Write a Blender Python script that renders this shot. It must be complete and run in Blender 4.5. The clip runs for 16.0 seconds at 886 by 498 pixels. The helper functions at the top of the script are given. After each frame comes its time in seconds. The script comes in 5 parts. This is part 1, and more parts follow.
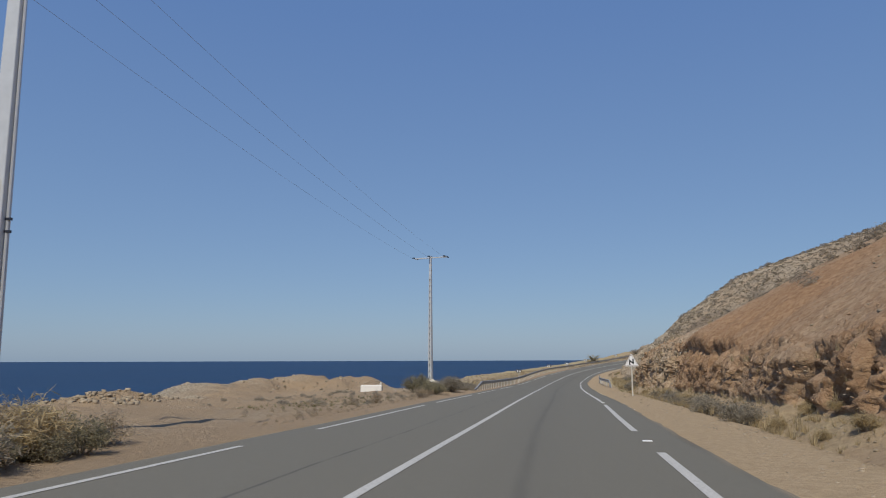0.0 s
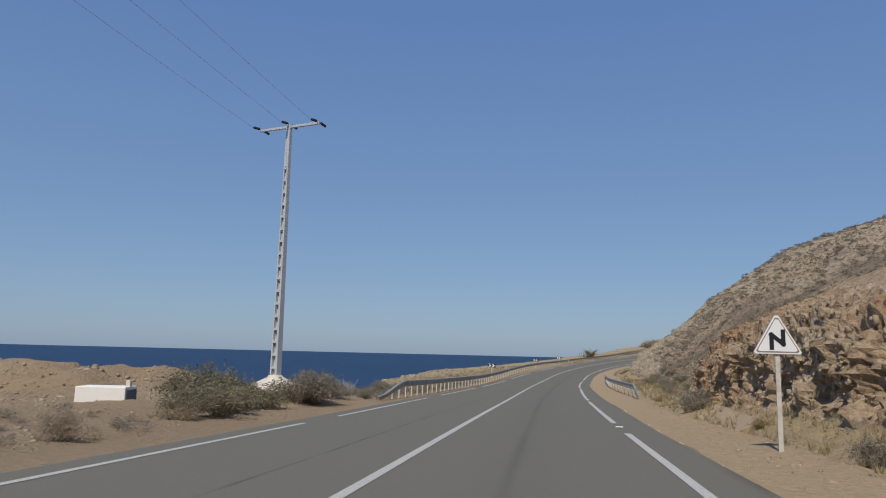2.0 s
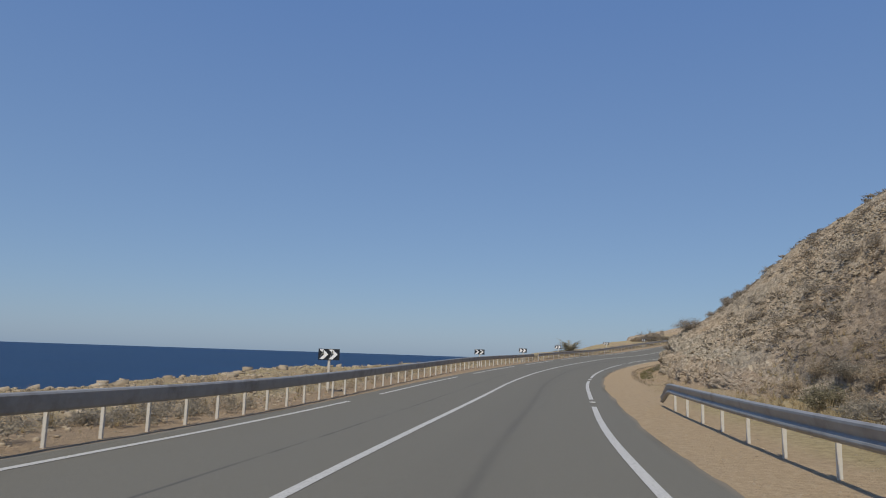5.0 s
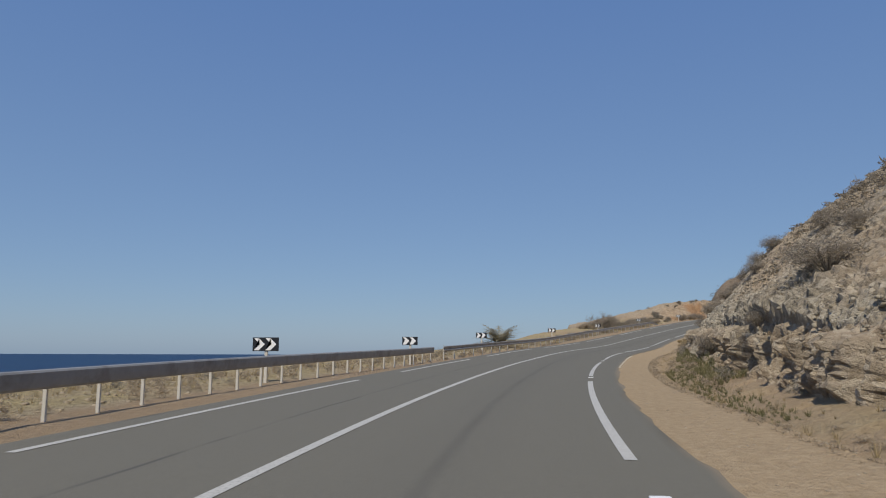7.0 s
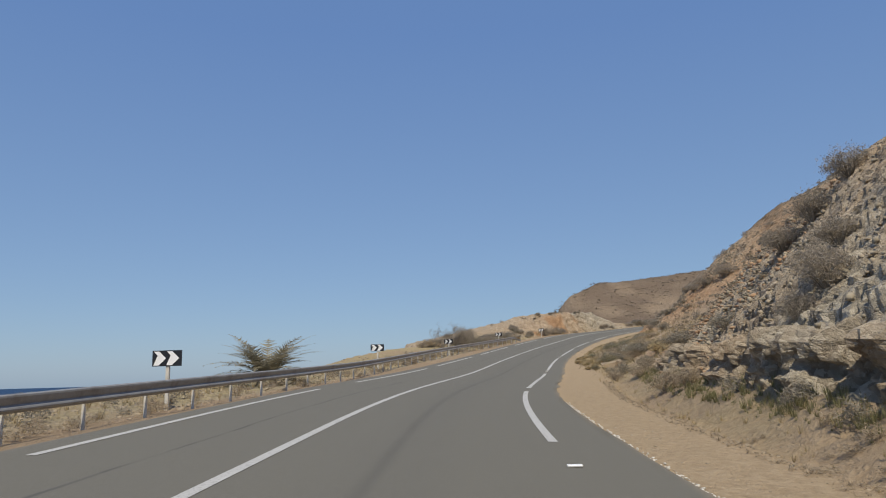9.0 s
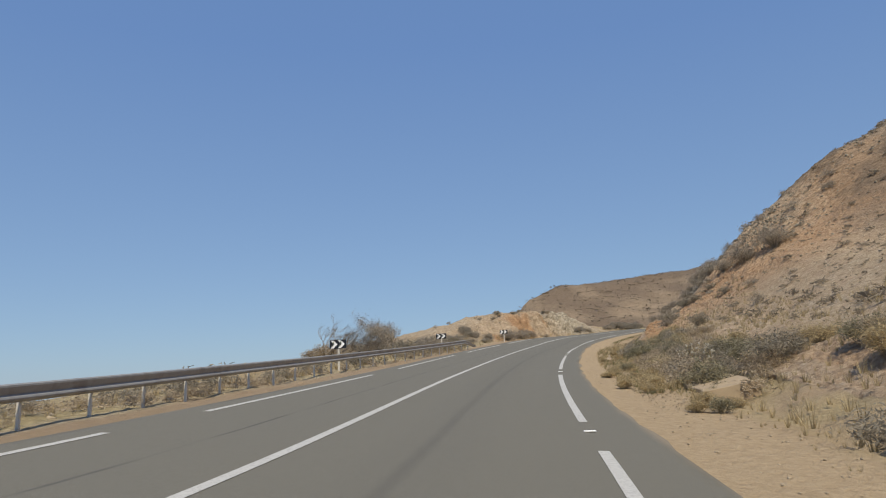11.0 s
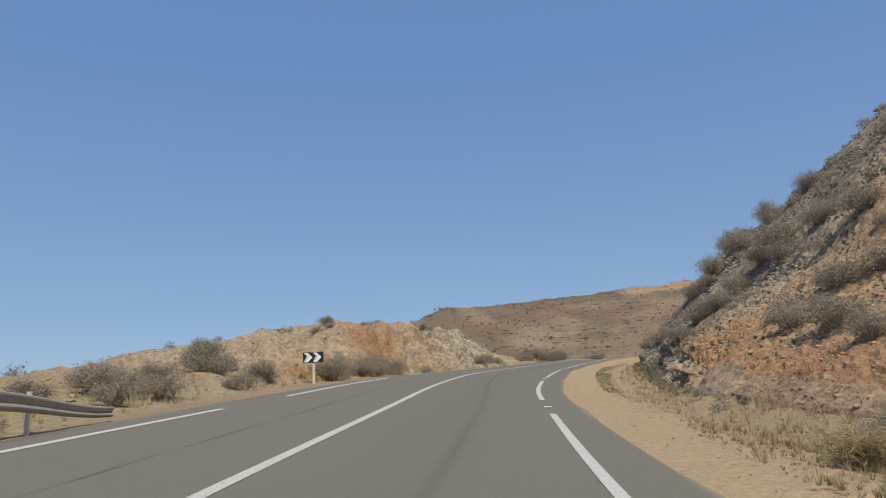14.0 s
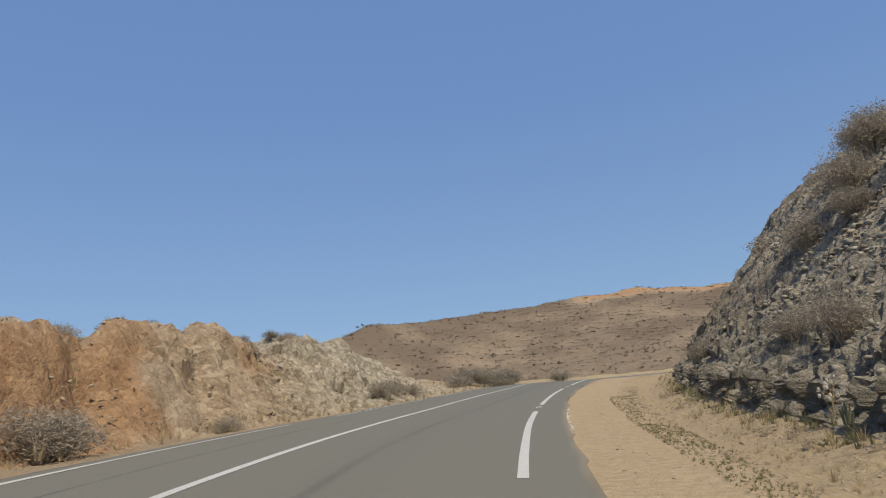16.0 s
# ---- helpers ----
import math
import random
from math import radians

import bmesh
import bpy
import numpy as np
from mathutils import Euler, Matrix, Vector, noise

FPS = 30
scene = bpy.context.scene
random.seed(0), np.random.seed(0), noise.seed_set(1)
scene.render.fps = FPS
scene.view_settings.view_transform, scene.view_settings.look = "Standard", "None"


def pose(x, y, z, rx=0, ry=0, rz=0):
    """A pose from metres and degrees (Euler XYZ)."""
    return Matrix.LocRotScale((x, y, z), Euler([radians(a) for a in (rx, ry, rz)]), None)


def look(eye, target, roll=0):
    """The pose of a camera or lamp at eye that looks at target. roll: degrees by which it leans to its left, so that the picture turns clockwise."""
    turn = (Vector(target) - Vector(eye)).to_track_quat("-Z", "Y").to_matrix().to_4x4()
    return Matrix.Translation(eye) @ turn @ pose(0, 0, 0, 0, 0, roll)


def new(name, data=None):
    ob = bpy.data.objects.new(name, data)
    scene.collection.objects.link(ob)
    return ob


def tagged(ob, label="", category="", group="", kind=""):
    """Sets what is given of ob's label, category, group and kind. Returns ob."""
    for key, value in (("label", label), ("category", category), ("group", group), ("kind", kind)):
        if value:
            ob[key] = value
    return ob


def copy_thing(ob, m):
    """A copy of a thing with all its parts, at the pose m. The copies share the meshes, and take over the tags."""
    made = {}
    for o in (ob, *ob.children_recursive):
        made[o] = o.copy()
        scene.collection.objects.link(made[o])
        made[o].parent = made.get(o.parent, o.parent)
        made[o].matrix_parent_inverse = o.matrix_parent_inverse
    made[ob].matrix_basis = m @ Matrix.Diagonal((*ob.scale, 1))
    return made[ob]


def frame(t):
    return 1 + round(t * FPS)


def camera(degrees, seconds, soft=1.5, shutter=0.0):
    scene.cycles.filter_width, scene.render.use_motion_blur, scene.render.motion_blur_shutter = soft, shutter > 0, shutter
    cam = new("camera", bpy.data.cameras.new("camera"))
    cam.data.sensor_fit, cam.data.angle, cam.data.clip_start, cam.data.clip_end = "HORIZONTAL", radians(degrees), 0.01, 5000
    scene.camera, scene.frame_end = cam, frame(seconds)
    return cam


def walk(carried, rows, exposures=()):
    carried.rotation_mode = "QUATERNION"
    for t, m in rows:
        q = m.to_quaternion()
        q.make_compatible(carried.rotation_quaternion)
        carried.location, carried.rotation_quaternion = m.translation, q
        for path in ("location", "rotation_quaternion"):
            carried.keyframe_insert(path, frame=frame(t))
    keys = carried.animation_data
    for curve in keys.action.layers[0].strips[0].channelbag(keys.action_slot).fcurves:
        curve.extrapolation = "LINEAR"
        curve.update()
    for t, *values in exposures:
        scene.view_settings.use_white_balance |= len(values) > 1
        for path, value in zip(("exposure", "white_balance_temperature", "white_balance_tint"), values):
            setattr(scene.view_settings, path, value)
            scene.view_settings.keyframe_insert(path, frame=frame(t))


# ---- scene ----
# ---- the camera and its way ----
cam = camera(63.5, 16.0, soft=1.05, shutter=0.05)
PATH = [
    (0, (0.000, -0.000, -0.000), (0.003, 9.884, 1.519), -0.18),
    (0.5, (1.301, 7.542, -0.093), (1.366, 17.435, 1.365), 0.20),
    (1, (2.492, 15.154, -0.211), (2.585, 25.049, 1.228), 0.55),
    (1.5, (3.777, 22.639, -0.442), (3.856, 32.533, 1.011), 1.18),
    (2, (4.985, 30.269, -0.592), (5.071, 40.165, 0.844), 1.38),
    (2.5, (6.312, 37.856, -0.765), (6.403, 47.742, 0.739), 0.82),
    (3, (7.491, 45.407, -0.987), (7.699, 55.282, 0.577), 0.64),
    (3.5, (8.985, 53.637, -1.171), (9.287, 63.534, 0.229), 1.15),
    (3.7, (9.594, 56.986, -1.213), (9.932, 66.888, 0.142), 1.33),
    (5.8, (16.613, 92.579, -1.773), (17.203, 102.447, -0.266), 1.91),
    (6, (17.504, 96.103, -1.741), (18.100, 105.976, -0.264), 1.81),
    (6.5, (19.485, 105.040, -1.699), (20.390, 114.894, -0.254), 1.20),
    (7, (21.620, 113.797, -1.580), (23.156, 123.573, -0.136), 0.17),
    (7.5, (24.003, 121.993, -1.520), (26.084, 131.648, 0.048), -1.35),
    (8, (26.405, 129.665, -1.324), (29.023, 139.184, 0.270), -1.76),
    (8.5, (29.123, 137.309, -1.115), (32.392, 146.616, 0.527), -1.87),
    (9, (32.019, 144.595, -0.910), (35.720, 153.720, 0.835), -1.47),
    (9.2, (33.110, 147.090, -0.843), (36.852, 156.194, 0.924), -1.31),
    (10.25, (40.036, 161.964, -0.378), (44.094, 170.915, 1.472), -1.98),
    (11.3, (48.656, 176.038, 0.087), (53.025, 184.823, 2.018), -2.65),
    (11.5, (50.073, 178.759, 0.238), (54.459, 187.532, 2.186), -2.58),
    (12, (54.285, 185.854, 0.778), (58.836, 194.545, 2.716), -2.37),
    (12.5, (58.436, 192.367, 1.291), (63.277, 200.885, 3.292), -1.92),
    (13, (62.877, 198.723, 1.815), (68.008, 207.056, 3.875), -2.13),
    (13.5, (67.627, 204.939, 2.391), (73.105, 213.049, 4.449), -2.35),
    (14, (72.234, 210.522, 2.879), (77.901, 218.441, 5.155), -2.68),
    (14.5, (76.875, 215.756, 3.437), (82.776, 223.493, 5.744), -3.41),
    (15, (81.459, 220.756, 4.000), (87.588, 228.306, 6.332), -4.26),
    (15.5, (85.726, 225.410, 4.501), (92.001, 232.806, 6.935), -5.07),
    (16, (90.259, 230.171, 5.075), (96.589, 237.493, 7.590), -5.36),

]
walk(cam, [(t, look(eye, target, roll)) for t, eye, target, roll in PATH], [(0, 0.02, 6500, 10), (5.8, 0.01, 6500, 10), (7.5, 0.0, 6550, 10), (8.05, 0.17, 6650, 10), (9, 0.19, 6700, 9.5), (12, 0.32, 6900, 8.5), (13.5, 0.32, 6900, 8.5), (16, 0.37, 6900, 8.5)])

# ---- daylight: clear morning sky over the sea, sun behind the left shoulder ----
SUN_EL, SUN_AZ = radians(54), radians(197)
world = bpy.data.worlds.new("sky")
scene.world = world
world.use_nodes = True
wn = world.node_tree
sky = wn.nodes.new("ShaderNodeTexSky")
sky.sky_type, sky.sun_disc = "NISHITA", False
sky.sun_elevation, sky.sun_rotation = SUN_EL, SUN_AZ
sky.air_density, sky.dust_density, sky.ozone_density, sky.altitude = 1.0, 0.6, 5.0, 0
wn.nodes["Background"].inputs["Strength"].default_value = 0.1
# marine haze over the clear sky's own colours, paler towards the horizon
where = wn.nodes.new("ShaderNodeTexCoord")
height = wn.nodes.new("ShaderNodeSeparateXYZ")
wn.links.new(where.outputs["Generated"], height.inputs[0])
pale = wn.nodes.new("ShaderNodeValToRGB")
pale.color_ramp.elements[0].position, pale.color_ramp.elements[0].color = 0.0, (2.0, 3.1, 4.75, 1)
pale.color_ramp.elements[1].position, pale.color_ramp.elements[1].color = 0.45, (1.2, 2.3, 4.95, 1)
wn.links.new(height.outputs["Z"], pale.inputs["Fac"])
haze = wn.nodes.new("ShaderNodeMix")
haze.data_type = "RGBA"
haze.inputs[0].default_value = 0.66
wn.links.new(pale.outputs["Color"], haze.inputs[7])
wn.links.new(sky.outputs["Color"], haze.inputs[6])
wn.links.new(haze.outputs[2], wn.nodes["Background"].inputs["Color"])
sun = new("sun", bpy.data.lights.new("sun", "SUN"))
sun.data.energy, sun.data.angle, sun.data.color = 3.4, radians(0.53), (1.0, 0.92, 0.76)
sun.matrix_world = look((math.sin(SUN_AZ) * math.cos(SUN_EL) * 80, math.cos(SUN_AZ) * math.cos(SUN_EL) * 80, math.sin(SUN_EL) * 80), (0, 0, 0))

# ---- small tools ----
def part(name, bm, material, parent=None, label="", smooth=False):
    """One bmesh as one mesh object, under a thing or a part if one is given."""
    me = bpy.data.meshes.new(name)
    bm.to_mesh(me)
    bm.free()
    if smooth:
        me.shade_smooth()
    me.materials.append(material)
    ob = new(name, me)
    if parent:
        ob.parent = parent
    return tagged(ob, label)


def empty(name, m, label, category, group="", kind=""):
    ob = new(name)
    ob.matrix_basis = m
    return tagged(ob, label, category, group, kind)


def box(bm, x0, x1, y0, y1, z0, z1, bevel=0.0):
    res = bmesh.ops.create_cube(bm, size=1)
    vs = res["verts"]
    for v in vs:
        v.co = Vector((x0 + (v.co.x + 0.5) * (x1 - x0), y0 + (v.co.y + 0.5) * (y1 - y0), z0 + (v.co.z + 0.5) * (z1 - z0)))
    if bevel:
        bmesh.ops.bevel(bm, geom=list({e for v in vs for e in v.link_edges}), offset=bevel, segments=2, affect="EDGES", profile=0.5)
    return vs


def tube(bm, pts, radii, sides=6, cap=True):
    """A tapered tube along points."""
    rings = []
    pts = [Vector(p) for p in pts]
    for i, p in enumerate(pts):
        a = (pts[min(i + 1, len(pts) - 1)] - pts[max(i - 1, 0)]).normalized()
        u = a.orthogonal().normalized() if not rings else (u - a * u.dot(a)).normalized()
        w = a.cross(u)
        r = radii[i] if hasattr(radii, "__len__") else radii
        rings.append([bm.verts.new(p + (u * math.cos(k * math.tau / sides) + w * math.sin(k * math.tau / sides)) * r) for k in range(sides)])
    for a, b in zip(rings, rings[1:]):
        for k in range(sides):
            bm.faces.new((a[k], a[(k + 1) % sides], b[(k + 1) % sides], b[k]))
    if cap:
        bm.faces.new(rings[0][::-1])
        bm.faces.new(rings[-1])


def grid_mesh(name, X, Y, Z, material, smooth=True):
    """A sheet from three equal 2D arrays."""
    n, m = X.shape
    co = np.stack([X, Y, Z], -1).reshape(-1, 3)
    idx = np.arange(n * m).reshape(n, m)
    quads = np.stack([idx[:-1, :-1], idx[:-1, 1:], idx[1:, 1:], idx[1:, :-1]], -1).reshape(-1, 4)
    me = bpy.data.meshes.new(name)
    me.vertices.add(len(co))
    me.vertices.foreach_set("co", co.astype(np.float32).ravel())
    me.loops.add(quads.size)
    me.loops.foreach_set("vertex_index", quads.astype(np.int32).ravel())
    me.polygons.add(len(quads))
    me.polygons.foreach_set("loop_start", (np.arange(len(quads)) * 4).astype(np.int32))
    me.update(calc_edges=True)
    me.validate()
    if smooth:
        me.shade_smooth()
    me.materials.append(material)
    return new(name, me)


def attribute(ob, name, values):
    a = ob.data.attributes.new(name, "FLOAT", "POINT")
    a.data.foreach_set("value", np.ascontiguousarray(values, dtype=np.float32).ravel())


def _hash(ix, iy, iz, k):
    h = (ix.astype(np.int64) * 374761393 + iy.astype(np.int64) * 668265263 + iz.astype(np.int64) * 2147483647 + k * 1274126177) & 0xFFFFFFFF
    h = ((h ^ (h >> 13)) * 1274126177) & 0xFFFFFFFF
    h = ((h ^ (h >> 16)) * 2246822519) & 0xFFFFFFFF
    return ((h ^ (h >> 15)) & 0xFFFFFF) / float(0xFFFFFF)


def vnoise(x, y, z, k=0):
    """Value noise in -1..1."""
    ix, iy, iz = np.floor(x), np.floor(y), np.floor(z)
    fx, fy, fz = x - ix, y - iy, z - iz
    fx, fy, fz = (f * f * (3 - 2 * f) for f in (fx, fy, fz))
    out = 0
    for a in (0, 1):
        for b in (0, 1):
            for c in (0, 1):
                out = out + _hash(ix + a, iy + b, iz + c, k) * (fx if a else 1 - fx) * (fy if b else 1 - fy) * (fz if c else 1 - fz)
    return out * 2 - 1


def fbm(x, y, z, octaves=4, k=0, gain=0.5):
    out, amp, tot = 0, 1, 0
    for o in range(octaves):
        out = out + amp * vnoise(x * 2**o, y * 2**o, z * 2**o, k + o * 17)
        tot += amp
        amp *= gain
    return out / tot


def worley(x, y, z, k=0):
    """Distance to the nearest cell point, the next one, and the cell's own random number."""
    ix, iy, iz = np.floor(x), np.floor(y), np.floor(z)
    f1, f2, cell = np.full(x.shape, 9.0), np.full(x.shape, 9.0), np.zeros(x.shape)
    for a in (-1, 0, 1):
        for b in (-1, 0, 1):
            for c in (-1, 0, 1):
                cx, cy, cz = ix + a, iy + b, iz + c
                d = np.sqrt((cx + _hash(cx, cy, cz, k) - x) ** 2 + (cy + _hash(cx, cy, cz, k + 1) - y) ** 2 + (cz + _hash(cx, cy, cz, k + 2) - z) ** 2)
                near = d < f1
                f2 = np.where(near, f1, np.minimum(f2, d))
                cell = np.where(near, _hash(cx, cy, cz, k + 3), cell)
                f1 = np.where(near, d, f1)
    return f1, f2, cell


def smooth(a, b, x):
    u = np.clip((x - a) / (b - a), 0, 1)
    return u * u * (3 - 2 * u)


# ---- the road's line: s metres along it, d metres to the right of the driven line ----
KNOTS = np.array([
    (0, 0.01, 0.00, -1.31), (20, 3.32, 19.73, -1.66), (40, 6.60, 39.46, -2.12), (60, 10.04, 59.16, -2.56),
    (80, 13.75, 78.83, -2.95), (100, 18.08, 98.33, -3.04), (120, 22.74, 117.77, -2.87), (140, 28.90, 136.79, -2.44),
    (160, 37.44, 155.73, -1.94), (180, 48.44, 175.99, -1.18), (200, 58.90, 193.11, 0.04), (220, 70.94, 209.07, 1.43),
    (240, 84.27, 223.98, 3.03), (249, 90.24, 230.31, 3.77)])
rows = [(-60 + 20 * i, -10.1 + 3.4 * i - 0.1 * (i > 0), -59.1 + 19.7 * i, -0.4 - 0.25 * i) for i in range(3)] + [tuple(r) for r in KNOTS]
heading = radians(43.4)
x, y, z = KNOTS[-1][1:4]
for s in range(256, 420, 7):
    heading += radians(7 * (0.34 if s < 330 else 0.5 if s < 370 else 0.0))
    x, y, z = x + 7 * math.sin(heading), y + 7 * math.cos(heading), z + 7 * (0.088 if s < 305 else 0.05)
    rows.append((s, x, y, z))
LINE = np.array(rows)


def spline(xs, ys, x):
    """Smooth curve through knots, with clamped slopes (Hermite)."""
    m = np.gradient(ys, xs)
    i = np.clip(np.searchsorted(xs, x, side="right") - 1, 0, len(xs) - 2)
    h = xs[i + 1] - xs[i]
    u = (x - xs[i]) / h
    return (2 * u**3 - 3 * u**2 + 1) * ys[i] + (u**3 - 2 * u**2 + u) * h * m[i] + (-2 * u**3 + 3 * u**2) * ys[i + 1] + (u**3 - u**2) * h * m[i + 1]


def along(s):
    """Place, unit vector to the right, height and cross fall of the road's line at s."""
    s = np.asarray(s, float)
    px, py, pz = (spline(LINE[:, 0], LINE[:, k], s) for k in (1, 2, 3))
    bank, pz = soft_knots(s, list(zip(AT, FALL))), pz + soft_knots(s, list(zip(AT, LIFT)))
    qx, qy = spline(LINE[:, 0], LINE[:, 1], s + 0.5), spline(LINE[:, 0], LINE[:, 2], s + 0.5)
    tx, ty = qx - px, qy - py
    n = np.hypot(tx, ty)
    return px, py, pz, bank, ty / n, -tx / n


def place(s, d, up=0.0):
    """The point d to the right of the line at s, up metres over the road's plane."""
    px, py, pz, bank, rx, ry = along(s)
    d = np.asarray(d, float)
    return px + rx * d, py + ry * d, pz - bank * np.clip(d, -6.4, 4) + up


def spot(s, d, up=0.0):
    return Vector([float(v) for v in place(s, d, up)])


def bearing(s):
    """Degrees to turn a thing's +y into the road's direction at s."""
    _, _, _, _, rx, ry = along(s)
    return math.degrees(math.atan2(float(ry), float(rx)))


def knots(s, pairs):
    return np.interp(s, [p[0] for p in pairs], [p[1] for p in pairs])


def soft_knots(s, pairs):
    return (knots(s - 3, pairs) + knots(s - 1.2, pairs) + knots(s + 1.2, pairs) + knots(s + 3, pairs)) / 4


# cross section of the carriageway every 15 m or so: lift, cross fall, centre line, lane widths
AT = [-60, -10, 5, 20, 35, 50, 65, 80, 95, 110, 125, 140, 155, 170, 185, 200, 215, 230, 245, 260, 275, 290, 310, 420]
LIFT = [0, 0, 0.01, -0.02, 0.03, 0, -0.02, 0.05, 0.01, 0.04, 0.07, 0.08, 0.1, 0.1, 0.09, 0.13, 0.15, 0.1, -0.01, -0.08, -0.23, -0.34, -0.38, -0.4]
FALL = [0, -0.003, -0.004, -0.01, -0.008, -0.01, -0.012, -0.02, -0.025, -0.01, 0.006, 0.018, 0.032, 0.052, 0.065, 0.058, 0.066, 0.08, 0.1, 0.085, 0.062, 0.052, 0.048, 0.05]
CENTRE = [-2.3, -2.3, -2.3, -2.28, -2.24, -2.35, -2.48, -2.64, -2.95, -2.82, -2.66, -2.46, -2.82, -3.1, -2.35, -1.93, -2.1, -2.66, -3.34, -4.02, -4.39, -4.97, -5.54, -6]
LANE_R = [3.8, 3.8, 3.8, 3.75, 3.85, 3.8, 3.75, 3.75, 3.7, 3.75, 3.75, 3.65, 3.75, 3.7, 3.75, 3.62, 3.62, 3.46, 3.52, 4.0, 3.8, 3.68, 3.68, 3.7]
LANE_L = [3.6, 3.6, 3.65, 3.65, 3.65, 3.75, 3.92, 3.85, 3.65, 3.55, 3.2, 2.95, 2.85, 2.9, 2.95, 2.87, 3.06, 3.05, 2.65, 2.4, 3.0, 3.1, 3.5, 3.6]


def mid_line(s):
    return spline(np.array(AT, float), np.array(CENTRE), np.asarray(s, float))


def right_line(s):
    return mid_line(s) + soft_knots(s, list(zip(AT, LANE_R)))


def left_line(s):
    return mid_line(s) - soft_knots(s, list(zip(AT, LANE_L)))


def edge_r(s):
    return right_line(s) + soft_knots(s, [(-60, 0.85), (50, 0.85), (60, 0.98), (75, 0.9), (115, 0.8), (130, 0.78), (145, 0.98), (165, 1.15), (180, 1.0), (200, 0.84), (215, 0.85), (226, 0.95), (238, 0.8), (252, 0.9), (420, 0.9)])


def edge_l(s):
    return left_line(s) - 0.65

# ---- materials ----
def material(name, rough=0.8, metal=0.0, spec=0.3):
    m = bpy.data.materials.new(name)
    m.use_nodes = True
    b = m.node_tree.nodes["Principled BSDF"]
    b.inputs["Roughness"].default_value, b.inputs["Metallic"].default_value = rough, metal
    b.inputs["Specular IOR Level"].default_value = spec
    return m, m.node_tree, b


def node(tree, kind, **values):
    n = tree.nodes.new(kind)
    for k, v in values.items():
        n.inputs[k.replace("_", " ")].default_value = v
    return n


def noise_tex(tree, scale, detail=4.0, rough=0.55, coord=None, distortion=0.0):
    n = node(tree, "ShaderNodeTexNoise", Scale=scale, Detail=detail, Roughness=rough, Distortion=distortion)
    if coord is not None:
        tree.links.new(coord, n.inputs["Vector"])
    return n.outputs["Fac"]


def ramp(tree, fac, stops):
    r = tree.nodes.new("ShaderNodeValToRGB")
    e = r.color_ramp.elements
    while len(e) < len(stops):
        e.new(0.5)
    for el, (pos, col) in zip(e, stops):
        el.position = pos
        el.color = (*col, 1) if len(col) == 3 else col
    tree.links.new(fac, r.inputs["Fac"])
    return r.outputs["Color"]


def mix(tree, fac, a, b, mode="MIX"):
    n = tree.nodes.new("ShaderNodeMix")
    n.data_type, n.blend_type = "RGBA", mode
    for sock, v in ((n.inputs[0], fac), (n.inputs[6], a), (n.inputs[7], b)):
        if isinstance(v, (int, float)):
            sock.default_value = v
        elif isinstance(v, tuple):
            sock.default_value = (*v, 1)
        else:
            tree.links.new(v, sock)
    return n.outputs[2]


def maths(tree, op, a, b=0.0, clamp=False):
    n = tree.nodes.new("ShaderNodeMath")
    n.operation, n.use_clamp = op, clamp
    for sock, v in ((n.inputs[0], a), (n.inputs[1], b)):
        if isinstance(v, (int, float)):
            sock.default_value = v
        else:
            tree.links.new(v, sock)
    return n.outputs[0]


def bump(tree, bsdf, height, strength, distance=0.02):
    n = node(tree, "ShaderNodeBump", Strength=strength, Distance=distance)
    tree.links.new(height, n.inputs["Height"])
    tree.links.new(n.outputs["Normal"], bsdf.inputs["Normal"])


def attr(tree, name):
    n = tree.nodes.new("ShaderNodeAttribute")
    n.attribute_name = name
    return n.outputs["Fac"]


def coords(tree, kind="Object"):
    return tree.nodes.new("ShaderNodeTexCoord").outputs[kind]


